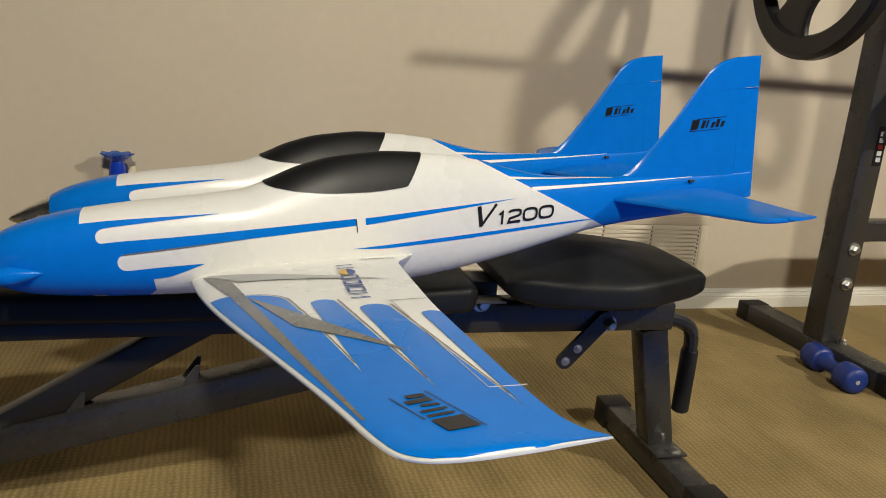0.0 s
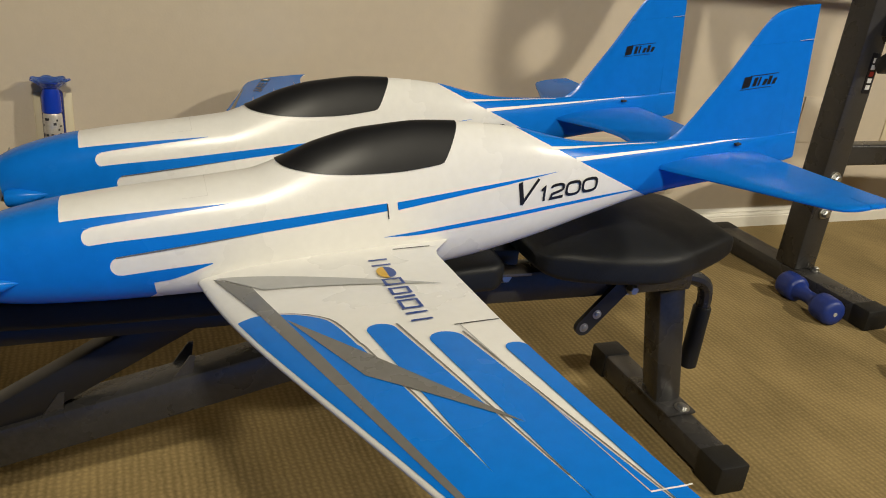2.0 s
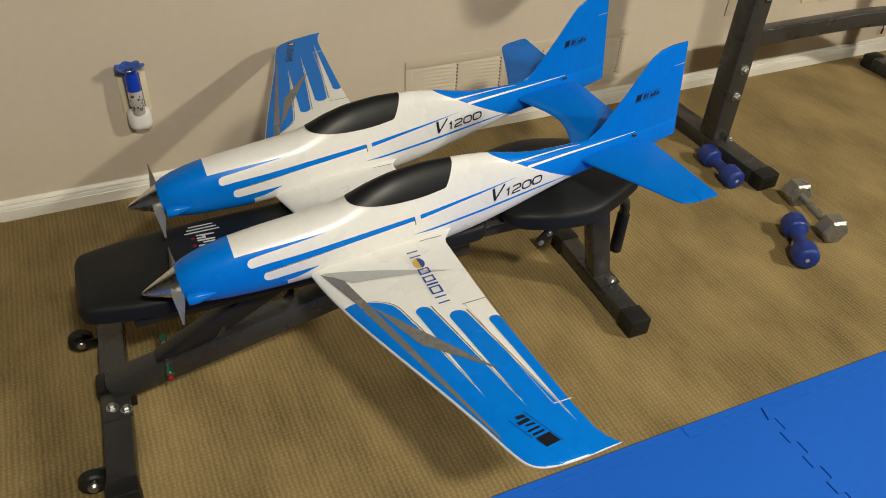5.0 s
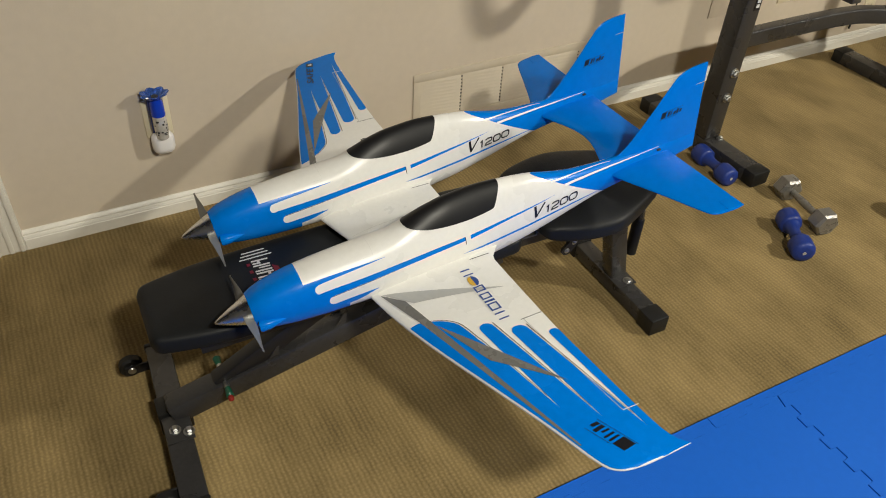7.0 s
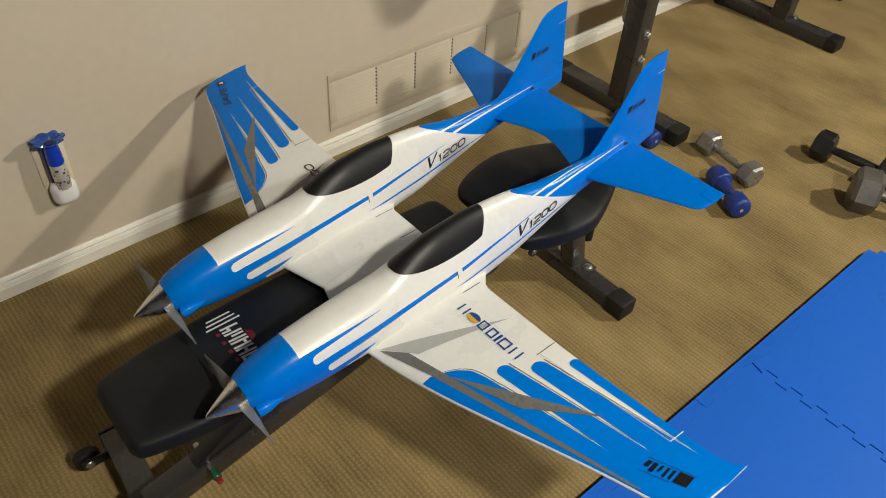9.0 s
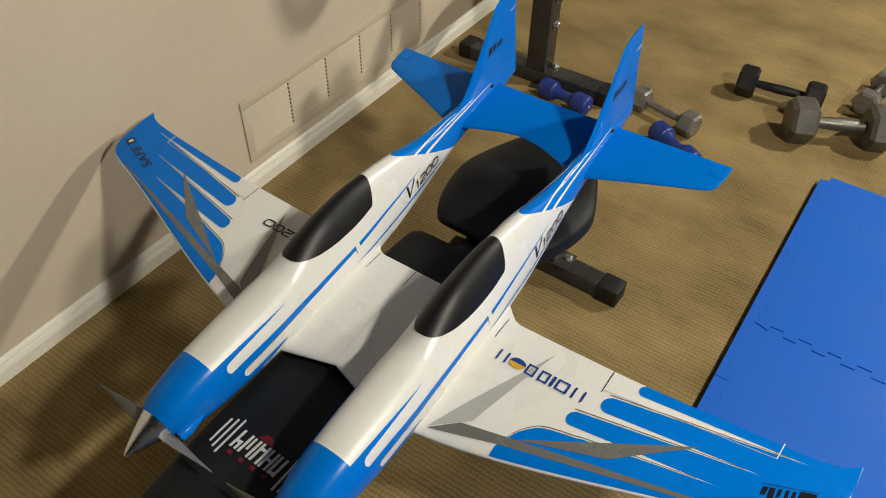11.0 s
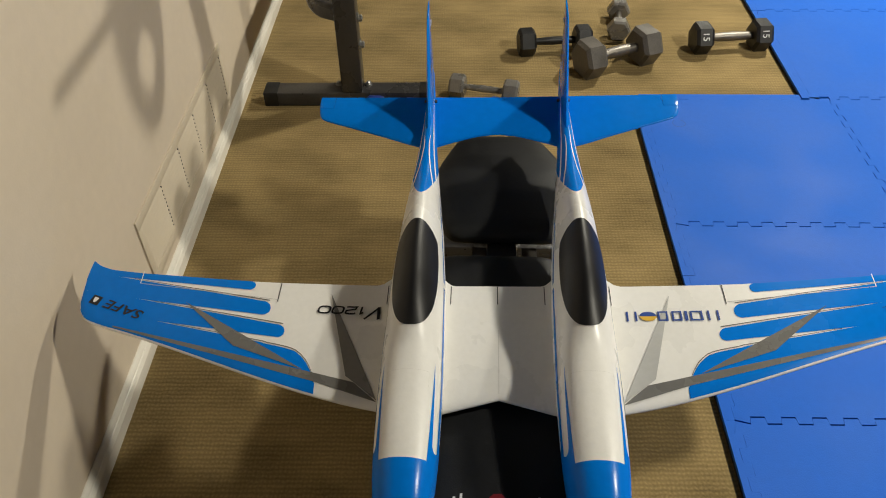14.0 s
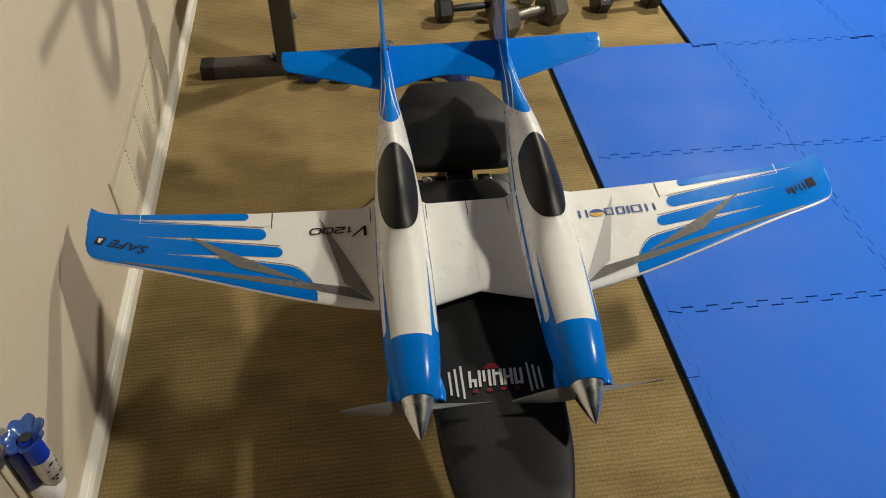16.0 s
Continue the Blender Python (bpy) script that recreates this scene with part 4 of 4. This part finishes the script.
    sheet("hinge_cut", DECAL_WHITE, quad((0.521, 0.645), (0.521, 0.6465), (0.550, 0.648), (0.550, 0.6465)), 0.0011, 6, 1)
    sheet("hinge_line", DECAL_LIGHT, quad((0.4935, 0.39), (0.4945, 0.39), (0.5215, 0.645), (0.5205, 0.645)), 0.00115, 20, 1)
    if side > 0:
        part("lettering", laid(WORD, lambda a, b: (0.483 - b, 0.2005 + a, wing_top(0.483 - b, 0.2005 + a, 0.0018))), DECAL_BLACK, wing, "black numerals", smooth=False)
        ca, sa = math.cos(0.33), math.sin(0.33)

        def safe(a, b):
            x, y = 0.4565 + a * sa - b * ca, 0.617 + a * ca + b * sa
            return (x, y, wing_top(x, y, 0.0018))
        part("lettering", laid(lettering("SAFE", 0.0255, 0.2, 1.42, 0.0003), safe), DECAL_BLACK, wing, "black lettering", smooth=False)
        shield = part("shield", grid(4, 4, lambda u, v: safe(0.089 + 0.018 * u, 0.0185 * v)), DECAL_BLACK, wing, smooth=False)
        part("shield_mark", grid(3, 3, lambda u, v: (lambda p: (p[0], p[1], p[2] + 0.0004))(safe(0.094 + 0.009 * u * (1 - 0.5 * v) + 0.002 * v, 0.004 + 0.01 * v))), DECAL_WHITE, shield, smooth=False)
    else:
        def mark(y0, y1, x0, x1, mat, name="badge_bar", skew=0.0):
            return part(name, grid(4, 3, lambda u, v: (x1 + (x0 - x1) * v, y0 + (y1 - y0) * u + skew * v, wing_top(x1 + (x0 - x1) * v, y0 + (y1 - y0) * u + skew * v, 0.0016))), mat, wing, smooth=False)
        for k, y in enumerate((-0.374, -0.347, -0.322, -0.3125, -0.289, -0.237)):
            w = (0.019, 0.021, 0.005, 0.017, 0.017, 0.018)[k]
            if k in (0, 5):
                mark(y, y + 0.0034, 0.4555, 0.476, DECAL_NAVY)
                mark(y + w - 0.0034, y + w, 0.4555, 0.476, DECAL_NAVY)
            elif k == 2:
                mark(y, y + w, 0.4555, 0.476, DECAL_NAVY)
            else:
                mark(y, y + 0.0034, 0.4565, 0.475, DECAL_NAVY)
                mark(y + w - 0.0034, y + w, 0.4565, 0.475, DECAL_NAVY)
                mark(y, y + w, 0.4555, 0.4586, DECAL_NAVY)
                mark(y, y + w, 0.4729, 0.476, DECAL_NAVY)

        for half, tone, text in ((1, DECAL_NAVY, "navy half of the printed disc"), (-1, DECAL_YELLOW, "yellow half of the printed disc")):
            def disc(u, v):
                a = math.pi * (u - 0.5) + (0.0 if half > 0 else math.pi)
                x, y = 0.4655 + 0.0098 * v * math.cos(a), -0.2555 + 0.0145 * v * math.sin(a)
                return (x, y, wing_top(x, y, 0.0018))
            part("badge_disc", grid(16, 2, disc), tone, wing, text, smooth=False)
        # slanted black maker's mark near the tip
        ca, sa = math.cos(-0.36), math.sin(-0.36)

        def place(a, b):
            x, y = 0.498 + a * sa - b * ca, -0.708 + a * ca + b * sa
            return (x, y, wing_top(x, y, 0.0018))
        part("badge", grid(5, 5, lambda u, v: place(0.021 * u + 0.006 * v, 0.0215 * v)), DECAL_BLACK, wing, "black slanted maker's mark", smooth=False)
        for k in range(5):
            part("badge_bar", grid(2, 4, lambda u, v: place(0.026 + 0.0088 * k + (0.0068 if k > 2 else 0.004) * u + 0.005 * v, 0.002 + (0.018 if k in (0, 1, 3) else 0.0125) * v)), DECAL_BLACK, wing, smooth=False)
        part("badge_bar", grid(8, 1, lambda u, v: place(-0.003 + 0.074 * u, -0.0025 + 0.0009 * v)), DECAL_BLACK, wing, smooth=False)
        part("badge_bar", grid(8, 1, lambda u, v: place(0.03 + 0.046 * u, 0.0235 + 0.0009 * v)), DECAL_BLACK, wing, smooth=False)
    return wing


for side in (-1, 1):
    outer_wing(side)


def centre_le(y):
    return 0.3085 - 0.028 * abs(y) / 0.1


def centre_te(y):
    return 0.5365 + 0.02 * max(0, (abs(y) - 0.075) / 0.025) ** 2


def centre_z(x, y, top):
    le, te = centre_le(y), centre_te(y)
    s = min(max((x - le) / (te - le), 0), 1)
    return -0.051 + (section(s, 0.10) * 0.95 if top else -section(s, 0.09) * 0.75) * (te - le) + (0.0006 if top else -0.0006)


centre = part("centre_wing", foil_block(lambda u: -0.1 + 0.2 * u, lambda y: (centre_le(y), centre_te(y)), lambda x, y: centre_z(x, y, True), lambda x, y: centre_z(x, y, False), 40, 26), FOAM_WHITE, plane, "white centre wing between the fuselages", angle=60)
for y in (-0.083, 0.0, 0.083):
    part("hinge_cut", grid(6, 1, lambda u, v: (0.4935 + 0.042 * u, y + 0.0015 * v, centre_z(0.4935 + 0.042 * u, y, True) + 0.0006)), GROOVE, centre, smooth=False)
part("centre_crease", grid(20, 1, lambda u, v: (0.318 + 0.12 * u, -0.0006 + 0.0012 * v, centre_z(0.318 + 0.12 * u, 0, True) + 0.0003)), SEAM, centre, smooth=False)

s_le = curve([0.0, 0.03, 0.10, 0.139, 0.165, 0.23, 0.30, 0.35, 0.366, 0.374, 0.378], [0.894, 0.890, 0.866, 0.852, 0.859, 0.885, 0.912, 0.931, 0.939, 0.952, 0.98])


def stab_z(x, y, top):
    y = abs(y)
    le, te = s_le(y), 1.01
    s = min(max((x - le) / (te - le), 0), 1)
    return -0.013 + 0.004 * y / 0.378 + (1 if top else -1) * (section(s, 0.075) * (te - le) + 0.0006)


stab = part("stabilizer", foil_block(lambda u: 0.378 * math.sin(math.pi * (u - 0.5)), lambda y: (s_le(abs(y)), 0.9722), lambda x, y: stab_z(x, y, True), lambda x, y: stab_z(x, y, False), 70, 14), FOAM_BLUE, plane, "blue horizontal stabilizer joining both tails", angle=60)
for y0, y1 in ((-0.346, -0.146), (-0.132, 0.132), (0.146, 0.346)):
    part("elevator", foil_block(lambda u: y0 + (y1 - y0) * u, lambda y: (0.9700, 1.01), lambda x, y: stab_z(x, y, True) - 0.0003, lambda x, y: stab_z(x, y, False) + 0.0003, 20, 8), FOAM_BLUE, plane, "blue elevator", angle=60)
for s in (-1, 1):
    part("stabilizer_tip", foil_block(lambda u: s * (0.3468 + 0.0312 * u), lambda y: (0.972, 1.01), lambda x, y: stab_z(x, y, True), lambda x, y: stab_z(x, y, False), 8, 8), FOAM_BLUE, stab, angle=60)

# ---- rack ----
rack = holder("squat_rack", pose(0, 0, 0), "dark grey steel barbell rack with bolted uprights", "rack")
for x, y0, y1 in ((0.955, -0.655, -0.085), (2.02, -0.655, -0.085)):
    part("foot", beam((x, y0 + 0.03, 0.026), (x, y1 - 0.03, 0.026), 0.07, 0.05, 0.005), TUBE, rack)
    for y, s in ((y0, 1), (y1, -1)):
        part("foot_cap", box((x - 0.037, min(y, y + s * 0.05), 0.0), (x + 0.037, max(y, y + s * 0.05), 0.053), 0.006), RUBBER, rack, "black rubber end cap")
    part("upright", beam((x, -0.385, 0.05), (x, -0.385, 1.5), 0.07, 0.07, 0.006, up=(0, 1, 0)), TUBE, rack, "tall dark grey upright tube")
    for z in (0.207, 0.298):
        part("bolt", bolt((x + 0.005, -0.42, z), (0, -1, 0), 0.011, 0.012), CHROME, rack)
    for dy in (-0.05, 0.05):
        part("bolt", bolt((x + 0.02, -0.385 + dy, 0.051), (0, 0, 1), 0.008, 0.01), CHROME, rack)
cross_xy = [(0.985, -0.372), (1.02, -0.305), (1.10, -0.262), (1.2, -0.247), (1.4, -0.245), (1.6, -0.247), (1.74, -0.258), (1.86, -0.30), (1.985, -0.372)]


def cross_tube(u, v):
    """A flat-sided tube bent towards the wall."""
    f = curve([p[0] for p in cross_xy], [p[1] for p in cross_xy])
    x = cross_xy[0][0] + (cross_xy[-1][0] - cross_xy[0][0]) * u
    a = 2 * math.pi * v
    n = Vector((f(x - 0.004) - f(x + 0.004), 0.008)).normalized()
    c, sn = [math.copysign(abs(q) ** 0.3, q) for q in (math.cos(a), math.sin(a))]
    return (x + n.x * 0.024 * c, f(x) + n.y * 0.024 * c, 0.308 + 0.030 * sn)


part("crossbar", grid(64, 24, cross_tube, close_v=True), TUBE, rack, "bent flat-sided crossbar tube")
sticker = part("sticker", box((0.958, -0.4215, 0.508), (0.982, -0.4202, 0.602)), DECAL_BLACK, rack, "black sticker with pale bars", smooth=False)
for k in range(5):
    part("sticker_bar", box((0.964, -0.4225, 0.517 + 0.0155 * k), (0.977, -0.4216, 0.528 + 0.0155 * k)), RED if k == 2 else SILVER_PRINT, sticker, smooth=False)
arm = part("spotter_arm", beam((0.985, -0.40, 0.665), (0.985, -0.72, 0.665), 0.04, 0.05, 0.004), TUBE, rack, "short square arm")
part("gusset", beam((0.985, -0.425, 0.57), (0.985, -0.52, 0.645), 0.03, 0.035, 0.003), TUBE, arm)
part("arm_pad", box((0.966, -0.72, 0.690), (1.004, -0.43, 0.695), 0.001), RED, arm, "red strip on the arm")
for x in (0.955, 2.02):
    hook = part("bar_hook", box((x - 0.022, -0.478, 0.924), (x + 0.022, -0.42, 0.935), 0.003), TUBE_DARK, rack, "black steel bar hook")
    part("hook_lip", box((x - 0.022, -0.484, 0.924), (x + 0.022, -0.474, 0.962), 0.003), TUBE_DARK, hook)
    part("hook_plate", box((x - 0.026, -0.4245, 0.86), (x + 0.026, -0.4202, 0.985), 0.0015), TUBE_DARK, hook)

ALONG_X = Matrix(((0, 0, 1, 0), (1, 0, 0, 0), (0, 1, 0, 0), (0, 0, 0, 1)))
barbell = holder("barbell", pose(1.4875, -0.450, 0.949), "steel barbell resting on the hooks of the rack", "barbell")
part("bar", lathe([(0.0005, -1.205), (0.0125, -1.203), (0.0135, -1.2), (0.0135, 1.2), (0.0125, 1.203), (0.0005, 1.205)], 20, ALONG_X), STEEL, barbell)
for s in (-1, 1):
    part("collar", lathe([(0.0140, -0.018), (0.029, -0.018), (0.031, -0.012), (0.031, 0.012), (0.029, 0.018), (0.0140, 0.018)], 24, ALONG_X @ Matrix.Translation((0, 0, s * 0.755))), IRON_BLACK, barbell, "black collar clamped on the bar")


def weight_plate(x):
    ob = holder("weight_plate", pose(x, -0.450, 0.949, 0, 90, 0), "black cast iron weight plate with open spokes on the barbell", "weight plate", "plates on the barbell")
    part("ring", lathe([(0.160, -0.012), (0.166, -0.019), (0.203, -0.019), (0.212, -0.011), (0.212, 0.011), (0.203, 0.019), (0.166, 0.019), (0.160, 0.012), (0.160, -0.012)], 64, Matrix(), None, True), IRON_BLACK, ob)
    part("hub", lathe([(0.0142, -0.020), (0.050, -0.020), (0.056, -0.014), (0.056, 0.014), (0.050, 0.020), (0.0142, 0.020)], 32), IRON_BLACK, ob)
    for k in range(3):
        a = radians(24 + 120 * k)

        def web(u, v):
            r = 0.050 + 0.114 * u
            w = 0.042 + 0.022 * (2 * u - 0.8) ** 2
            b = 2 * math.pi * v
            c, q = [math.copysign(abs(t) ** 0.5, t) for t in (math.cos(b), math.sin(b))]
            return (r * math.cos(a) - w * c * math.sin(a), r * math.sin(a) + w * c * math.cos(a), 0.010 * q)
        part("spoke", grid(8, 20, web, close_v=True), IRON_BLACK, ob)
    return ob


for x in (0.680, 2.295):
    weight_plate(x)

# ---- far end of the wall ----
cable = holder("cable", pose(2.13, -0.006, 0.0), "thin black cable hanging down the wall", "cable")
part("cord", pipe([(-0.004, 0, 0.42), (0.0, 0, 0.30), (0.006, -0.004, 0.2), (0.016, -0.006, 0.105)], 0.0022, 8), RUBBER, cable)
part("plug", lathe([(0.0025, 0.0), (0.0042, 0.003), (0.0042, 0.02), (0.0025, 0.023)], 12, pose(0.016, -0.006, 0.084)), RUBBER, cable)
cabinet = holder("cabinet", pose(2.47, 0.0, 0.0), "dark brown wooden cabinet against the wall", "cabinet")
part("body", box((0.0, -0.445, 0.055), (0.9, -0.004, 0.74), 0.004), WOOD, cabinet)
part("plinth", box((0.012, -0.425, 0.0), (0.888, -0.01, 0.055), 0.002), TUBE_DARK, cabinet, "black recessed plinth")
part("top", box((-0.012, -0.46, 0.74), (0.912, -0.002, 0.768), 0.005), WOOD, cabinet)
for k in (0, 1):
    door = part("door", box((0.012 + 0.44 * k, -0.463, 0.07), (0.446 + 0.44 * k, -0.446, 0.73), 0.004), WOOD, cabinet)
    part("handle", box((0.40 + 0.066 * k, -0.482, 0.50), (0.412 + 0.066 * k, -0.463, 0.60), 0.004), STEEL, door)

# ---- dumbbells ----


def hex_head(x0, x1, ap, bm=None):
    """A six-sided head along x with chamfered rims, flat side down."""
    r = ap / math.cos(math.pi / 6)
    ch = ap * 0.2
    m = Matrix(((0, 0, 1, 0), (1, 0, 0, 0), (0, 1, 0, 0), (0, 0, 0, 1)))
    return lathe([(r - ch, x0), (r, x0 + ch), (r, x1 - ch), (r - ch, x1)], 6, m, bm)


def place_between(a, b, z):
    a, b = Vector((*a, z)), Vector((*b, z))
    return pose(*((a + b) / 2), 0, 0, math.degrees(math.atan2(b.y - a.y, b.x - a.x))), (b - a).length


def hex_dumbbell(a, b, ap, head, head_mat, bar_mat, label, number=""):
    m, d = place_between(a, b, ap)
    ob = holder("dumbbell", m, label, "dumbbell", "dumbbells on the floor")
    for s in (-1, 1):
        hd = part("head", hex_head(s * d / 2 - head / 2, s * d / 2 + head / 2, ap), head_mat, ob, smooth=False)
        if number:
            q = pose(s * d / 2, 0, 0, 60, 0, 0)
            part("number", laid(lettering(number, 0.034), lambda x, y: q @ Vector((y - 0.012, 0.019 - x, ap + 0.0008))), DECAL_WHITE, hd, "white number", smooth=False)
    m2 = Matrix(((0, 0, 1, 0), (1, 0, 0, 0), (0, 1, 0, 0), (0, 0, 0, 1)))
    g = d / 2 - head / 2 + 0.002
    part("handle", lathe([(ap * 0.27, -g), (ap * 0.3, -g * 0.6), (ap * 0.34, 0), (ap * 0.3, g * 0.6), (ap * 0.27, g)], 16, m2), bar_mat, ob)
    return ob


def dipped_dumbbell(a, b, r, label):
    m, d = place_between(a, b, r * 0.97)
    ob = holder("dumbbell", m, label, "dumbbell", "dumbbells on the floor")
    m2 = Matrix(((0, 0, 1, 0), (1, 0, 0, 0), (0, 1, 0, 0), (0, 0, 0, 1)))
    for s in (-1, 1):
        h = 0.030
        pts = [(r * 0.5, -h), (r * 0.86, -h * 0.92), (r * 0.98, -h * 0.7), (r, -h * 0.4), (r, h * 0.4), (r * 0.98, h * 0.7), (r * 0.86, h * 0.92), (r * 0.5, h)]
        hd = part("head", lathe(pts, 12, m2 @ Matrix.Translation((0, 0, s * d / 2))), VINYL_BLUE, ob, angle=80)
        part("number_patch", lathe([(0.0005, 0), (r * 0.16, 0), (r * 0.16, 0.0006), (0.0005, 0.0006)], 12, Matrix.Translation((s * (d / 2 + h), 0, 0)) @ pose(0, 0, 0, 0, 90 * s, 0)), DECAL_LIGHT, hd, smooth=False)
    part("handle", lathe([(r * 0.80, -d / 2 + 0.022), (r * 0.62, -d / 2 + 0.036), (r * 0.52, -d / 2 + 0.046), (r * 0.48, 0), (r * 0.52, d / 2 - 0.046), (r * 0.62, d / 2 - 0.036), (r * 0.80, d / 2 - 0.022)], 20, m2), VINYL_BLUE, ob, angle=80)
    return ob


dipped_dumbbell((0.874, -0.465), (0.860, -0.588), 0.033, "navy blue vinyl-dipped dumbbell lying beside the rack foot")
dipped_dumbbell((0.853, -0.862), (0.785, -0.972), 0.035, "navy blue vinyl-dipped dumbbell on the carpet")
hex_dumbbell((0.988, -0.735), (0.946, -0.913), 0.036, 0.052, IRON_GREY, IRON_GREY, "grey painted iron hex dumbbell on the carpet")
hex_dumbbell((1.270, -0.986), (1.294, -1.192), 0.045, 0.060, IRON_BLACK, IRON_BLACK, "black rubber hex dumbbell with a black handle")
hex_dumbbell((1.122, -1.195), (1.215, -1.402), 0.062, 0.078, IRON_DARK, STEEL, "large worn grey hex dumbbell with a bare steel handle")
hex_dumbbell((1.535, -1.362), (1.381, -1.339), 0.038, 0.050, IRON_GREY, STEEL, "small grey hex dumbbell with worn paint")
hex_dumbbell((1.285, -1.622), (1.306, -1.840), 0.051, 0.064, IRON_BLACK, STEEL, "black rubber hex dumbbell with chrome handle and white number", "15")

# ---- interlocking foam mat ----
TPX, TPY = 0.638, 0.63
BW = 0.024
mat_m = pose(0.300, -1.334, 0.0, 0, 0, -0.7)
floor_mat = holder("foam_mat", mat_m, "blue interlocking foam play mat with black underside on the carpet", "mat")


def tile_edge(a, b, toothed, flip):
    """Points from a to b, with square teeth where it locks into a neighbour."""
    a, b = Vector(a), Vector(b)
    d = b - a
    nrm = Vector((d.y, -d.x)).normalized()
    if not toothed:
        return [a]
    pts, n = [a], 19
    for k in range(1, n):
        s = k / n
        h = 0.0085 * (1 if k % 2 else -1) * flip
        h0 = 0.0085 * (-1 if k % 2 else 1) * flip if k > 1 else 0
        pts += [a + d * (s - 0.002) + nrm * h0, a + d * (s + 0.002) + nrm * h]
    return pts + [b]


def tile(i, j, has):
    shift = 2 * TPY / 19 if i > 0 else 0.0  # the far block lies two teeth off
    x0, x1, y1, y0 = i * TPX, (i + 1) * TPX, shift - j * TPY, shift - (j + 1) * TPY
    g, gy = 0.0020, 0.0010
    c = [(x0 + g, y0 + gy), (x1 - g, y0 + gy), (x1 - g, y1 - gy), (x0 + g, y1 - gy)]
    sides = [((i, j + 1), 1), ((i + 1, j), 1), ((i, j - 1), -1), ((i - 1, j), -1)]
    pts, strips = [], []
    for k, (nb, flip) in enumerate(sides):
        # the same seam seen from both tiles must carry the same wave
        p, q = Vector(c[k]), Vector(c[(k + 1) % 4])
        e = tile_edge(p, q, True, 1) if flip > 0 else [p] + [Vector(v) for v in tile_edge(q, p, True, 1)[1:-1]][::-1]
        e = [Vector(v) for v in e]
        pts += e
        if nb not in has:
            d = (q - p).normalized()
            out = Vector((d.y, -d.x))
            inner = [v + out * 0.0005 for v in (e if e[-1] == q else e + [q])][::-1]
            if (i, j, k) == (0, 0, 1):
                e = [Vector((p.x, y0 + 0.094))] + [v for v in e if v.y > y0 + 0.096]
                p, inner = e[0], [v + out * 0.0005 for v in e + [q]][::-1]
            if k == 2 and j == 0 and i <= 0:
                # the strip's joint lies six teeth off the seam of the tiles
                cut_x = x1 - 6 * TPX / 19
                ext = Vector((g - 0.0001, 0))
                edge = inner[::-1]
                if i == 0:
                    strips.append([p + out * BW, q + out * BW - ext, q - ext + out * 0.0005] + inner)
                else:
                    near = [v for v in edge if v.x > cut_x + 0.002]
                    far = [v for v in edge if v.x < cut_x - 0.002]
                    ya, yb = near[-1].y, far[0].y
                    top_y = (p + out * BW).y
                    strips.append([p + out * BW + ext, Vector((cut_x + 0.001, top_y)), Vector((cut_x + 0.001, ya))] + near[::-1] + [p + ext + out * 0.0005])
                    strips.append([Vector((cut_x - 0.001, top_y)), q + out * BW - ext] + [q - ext + out * 0.0005] + far[::-1] + [Vector((cut_x - 0.001, yb))])
                continue
            strips.append([p + out * BW, q + out * BW] + inner)
    clean = []
    for v in pts:
        if not clean or (v - clean[-1]).length > 1e-5:
            clean.append(v)
    if (clean[0] - clean[-1]).length < 1e-5:
        clean.pop()
    for name, z0, z1, mat, inset in (("tile", 0.0095, 0.018, MAT_BLUE, 0.0), ("tile_underside", 0.0, 0.0092, MAT_BLACK, 0.0)):
        bm = bmesh.new()
        f = bm.faces.new([bm.verts.new((v.x, v.y, z1)) for v in clean])
        r = bmesh.ops.extrude_face_region(bm, geom=[f])
        bmesh.ops.translate(bm, verts=[v for v in r["geom"] if isinstance(v, bmesh.types.BMVert)], vec=(0, 0, z0 - z1))
        bmesh.ops.triangulate(bm, faces=[q for q in bm.faces if len(q.verts) > 4])
        if name == "tile":
            top = part(name, bm, mat, floor_mat, smooth=False)
        else:
            part(name, bm, mat, top, "black foam underside", smooth=False)
    for ring in strips:
        for name, z0, z1, mat in (("border_strip", 0.0095, 0.018, MAT_BLUE), ("strip_underside", 0.0, 0.0092, MAT_BLACK)):
            bm = bmesh.new()
            f = bm.faces.new([bm.verts.new((v.x, v.y, z1)) for v in ring])
            r = bmesh.ops.extrude_face_region(bm, geom=[f])
            bmesh.ops.translate(bm, verts=[v for v in r["geom"] if isinstance(v, bmesh.types.BMVert)], vec=(0, 0, z0 - z1))
            bmesh.ops.triangulate(bm, faces=[q for q in bm.faces if len(q.verts) > 4])
            if name == "border_strip":
                top = part(name, bm, mat, floor_mat, smooth=False)
            else:
                part(name, bm, mat, top, "black foam underside", smooth=False)


has = {(i, j) for i in range(-4, 1) for j in range(0, 4)} | {(i, j) for i in (1, 2) for j in (1, 2, 3)}
for i, j in sorted(has):
    tile(i, j, has)

# both marks are thin darker blue sheets on flat foam
ring_m = mat_m.inverted() @ Matrix.Translation((0.786, -1.443, 0.0))
for x, y, r, sweep, name, text in ((0.0, 0.0, 0.019, 300, "pressed_ring", "faint ring pressed into the foam"), (-1.19, -0.234, 0.006, 150, "nick", "small dark nick in the foam")):
    def dent(u, v):
        a = radians(40 + sweep * u)
        return ring_m @ Vector((x + (r + 0.0016 * v) * math.cos(a), y + (r + 0.0016 * v) * math.sin(a), 0.0184))
    part(name, grid(28, 1, dent), MAT_DENT, floor_mat, text, smooth=False)
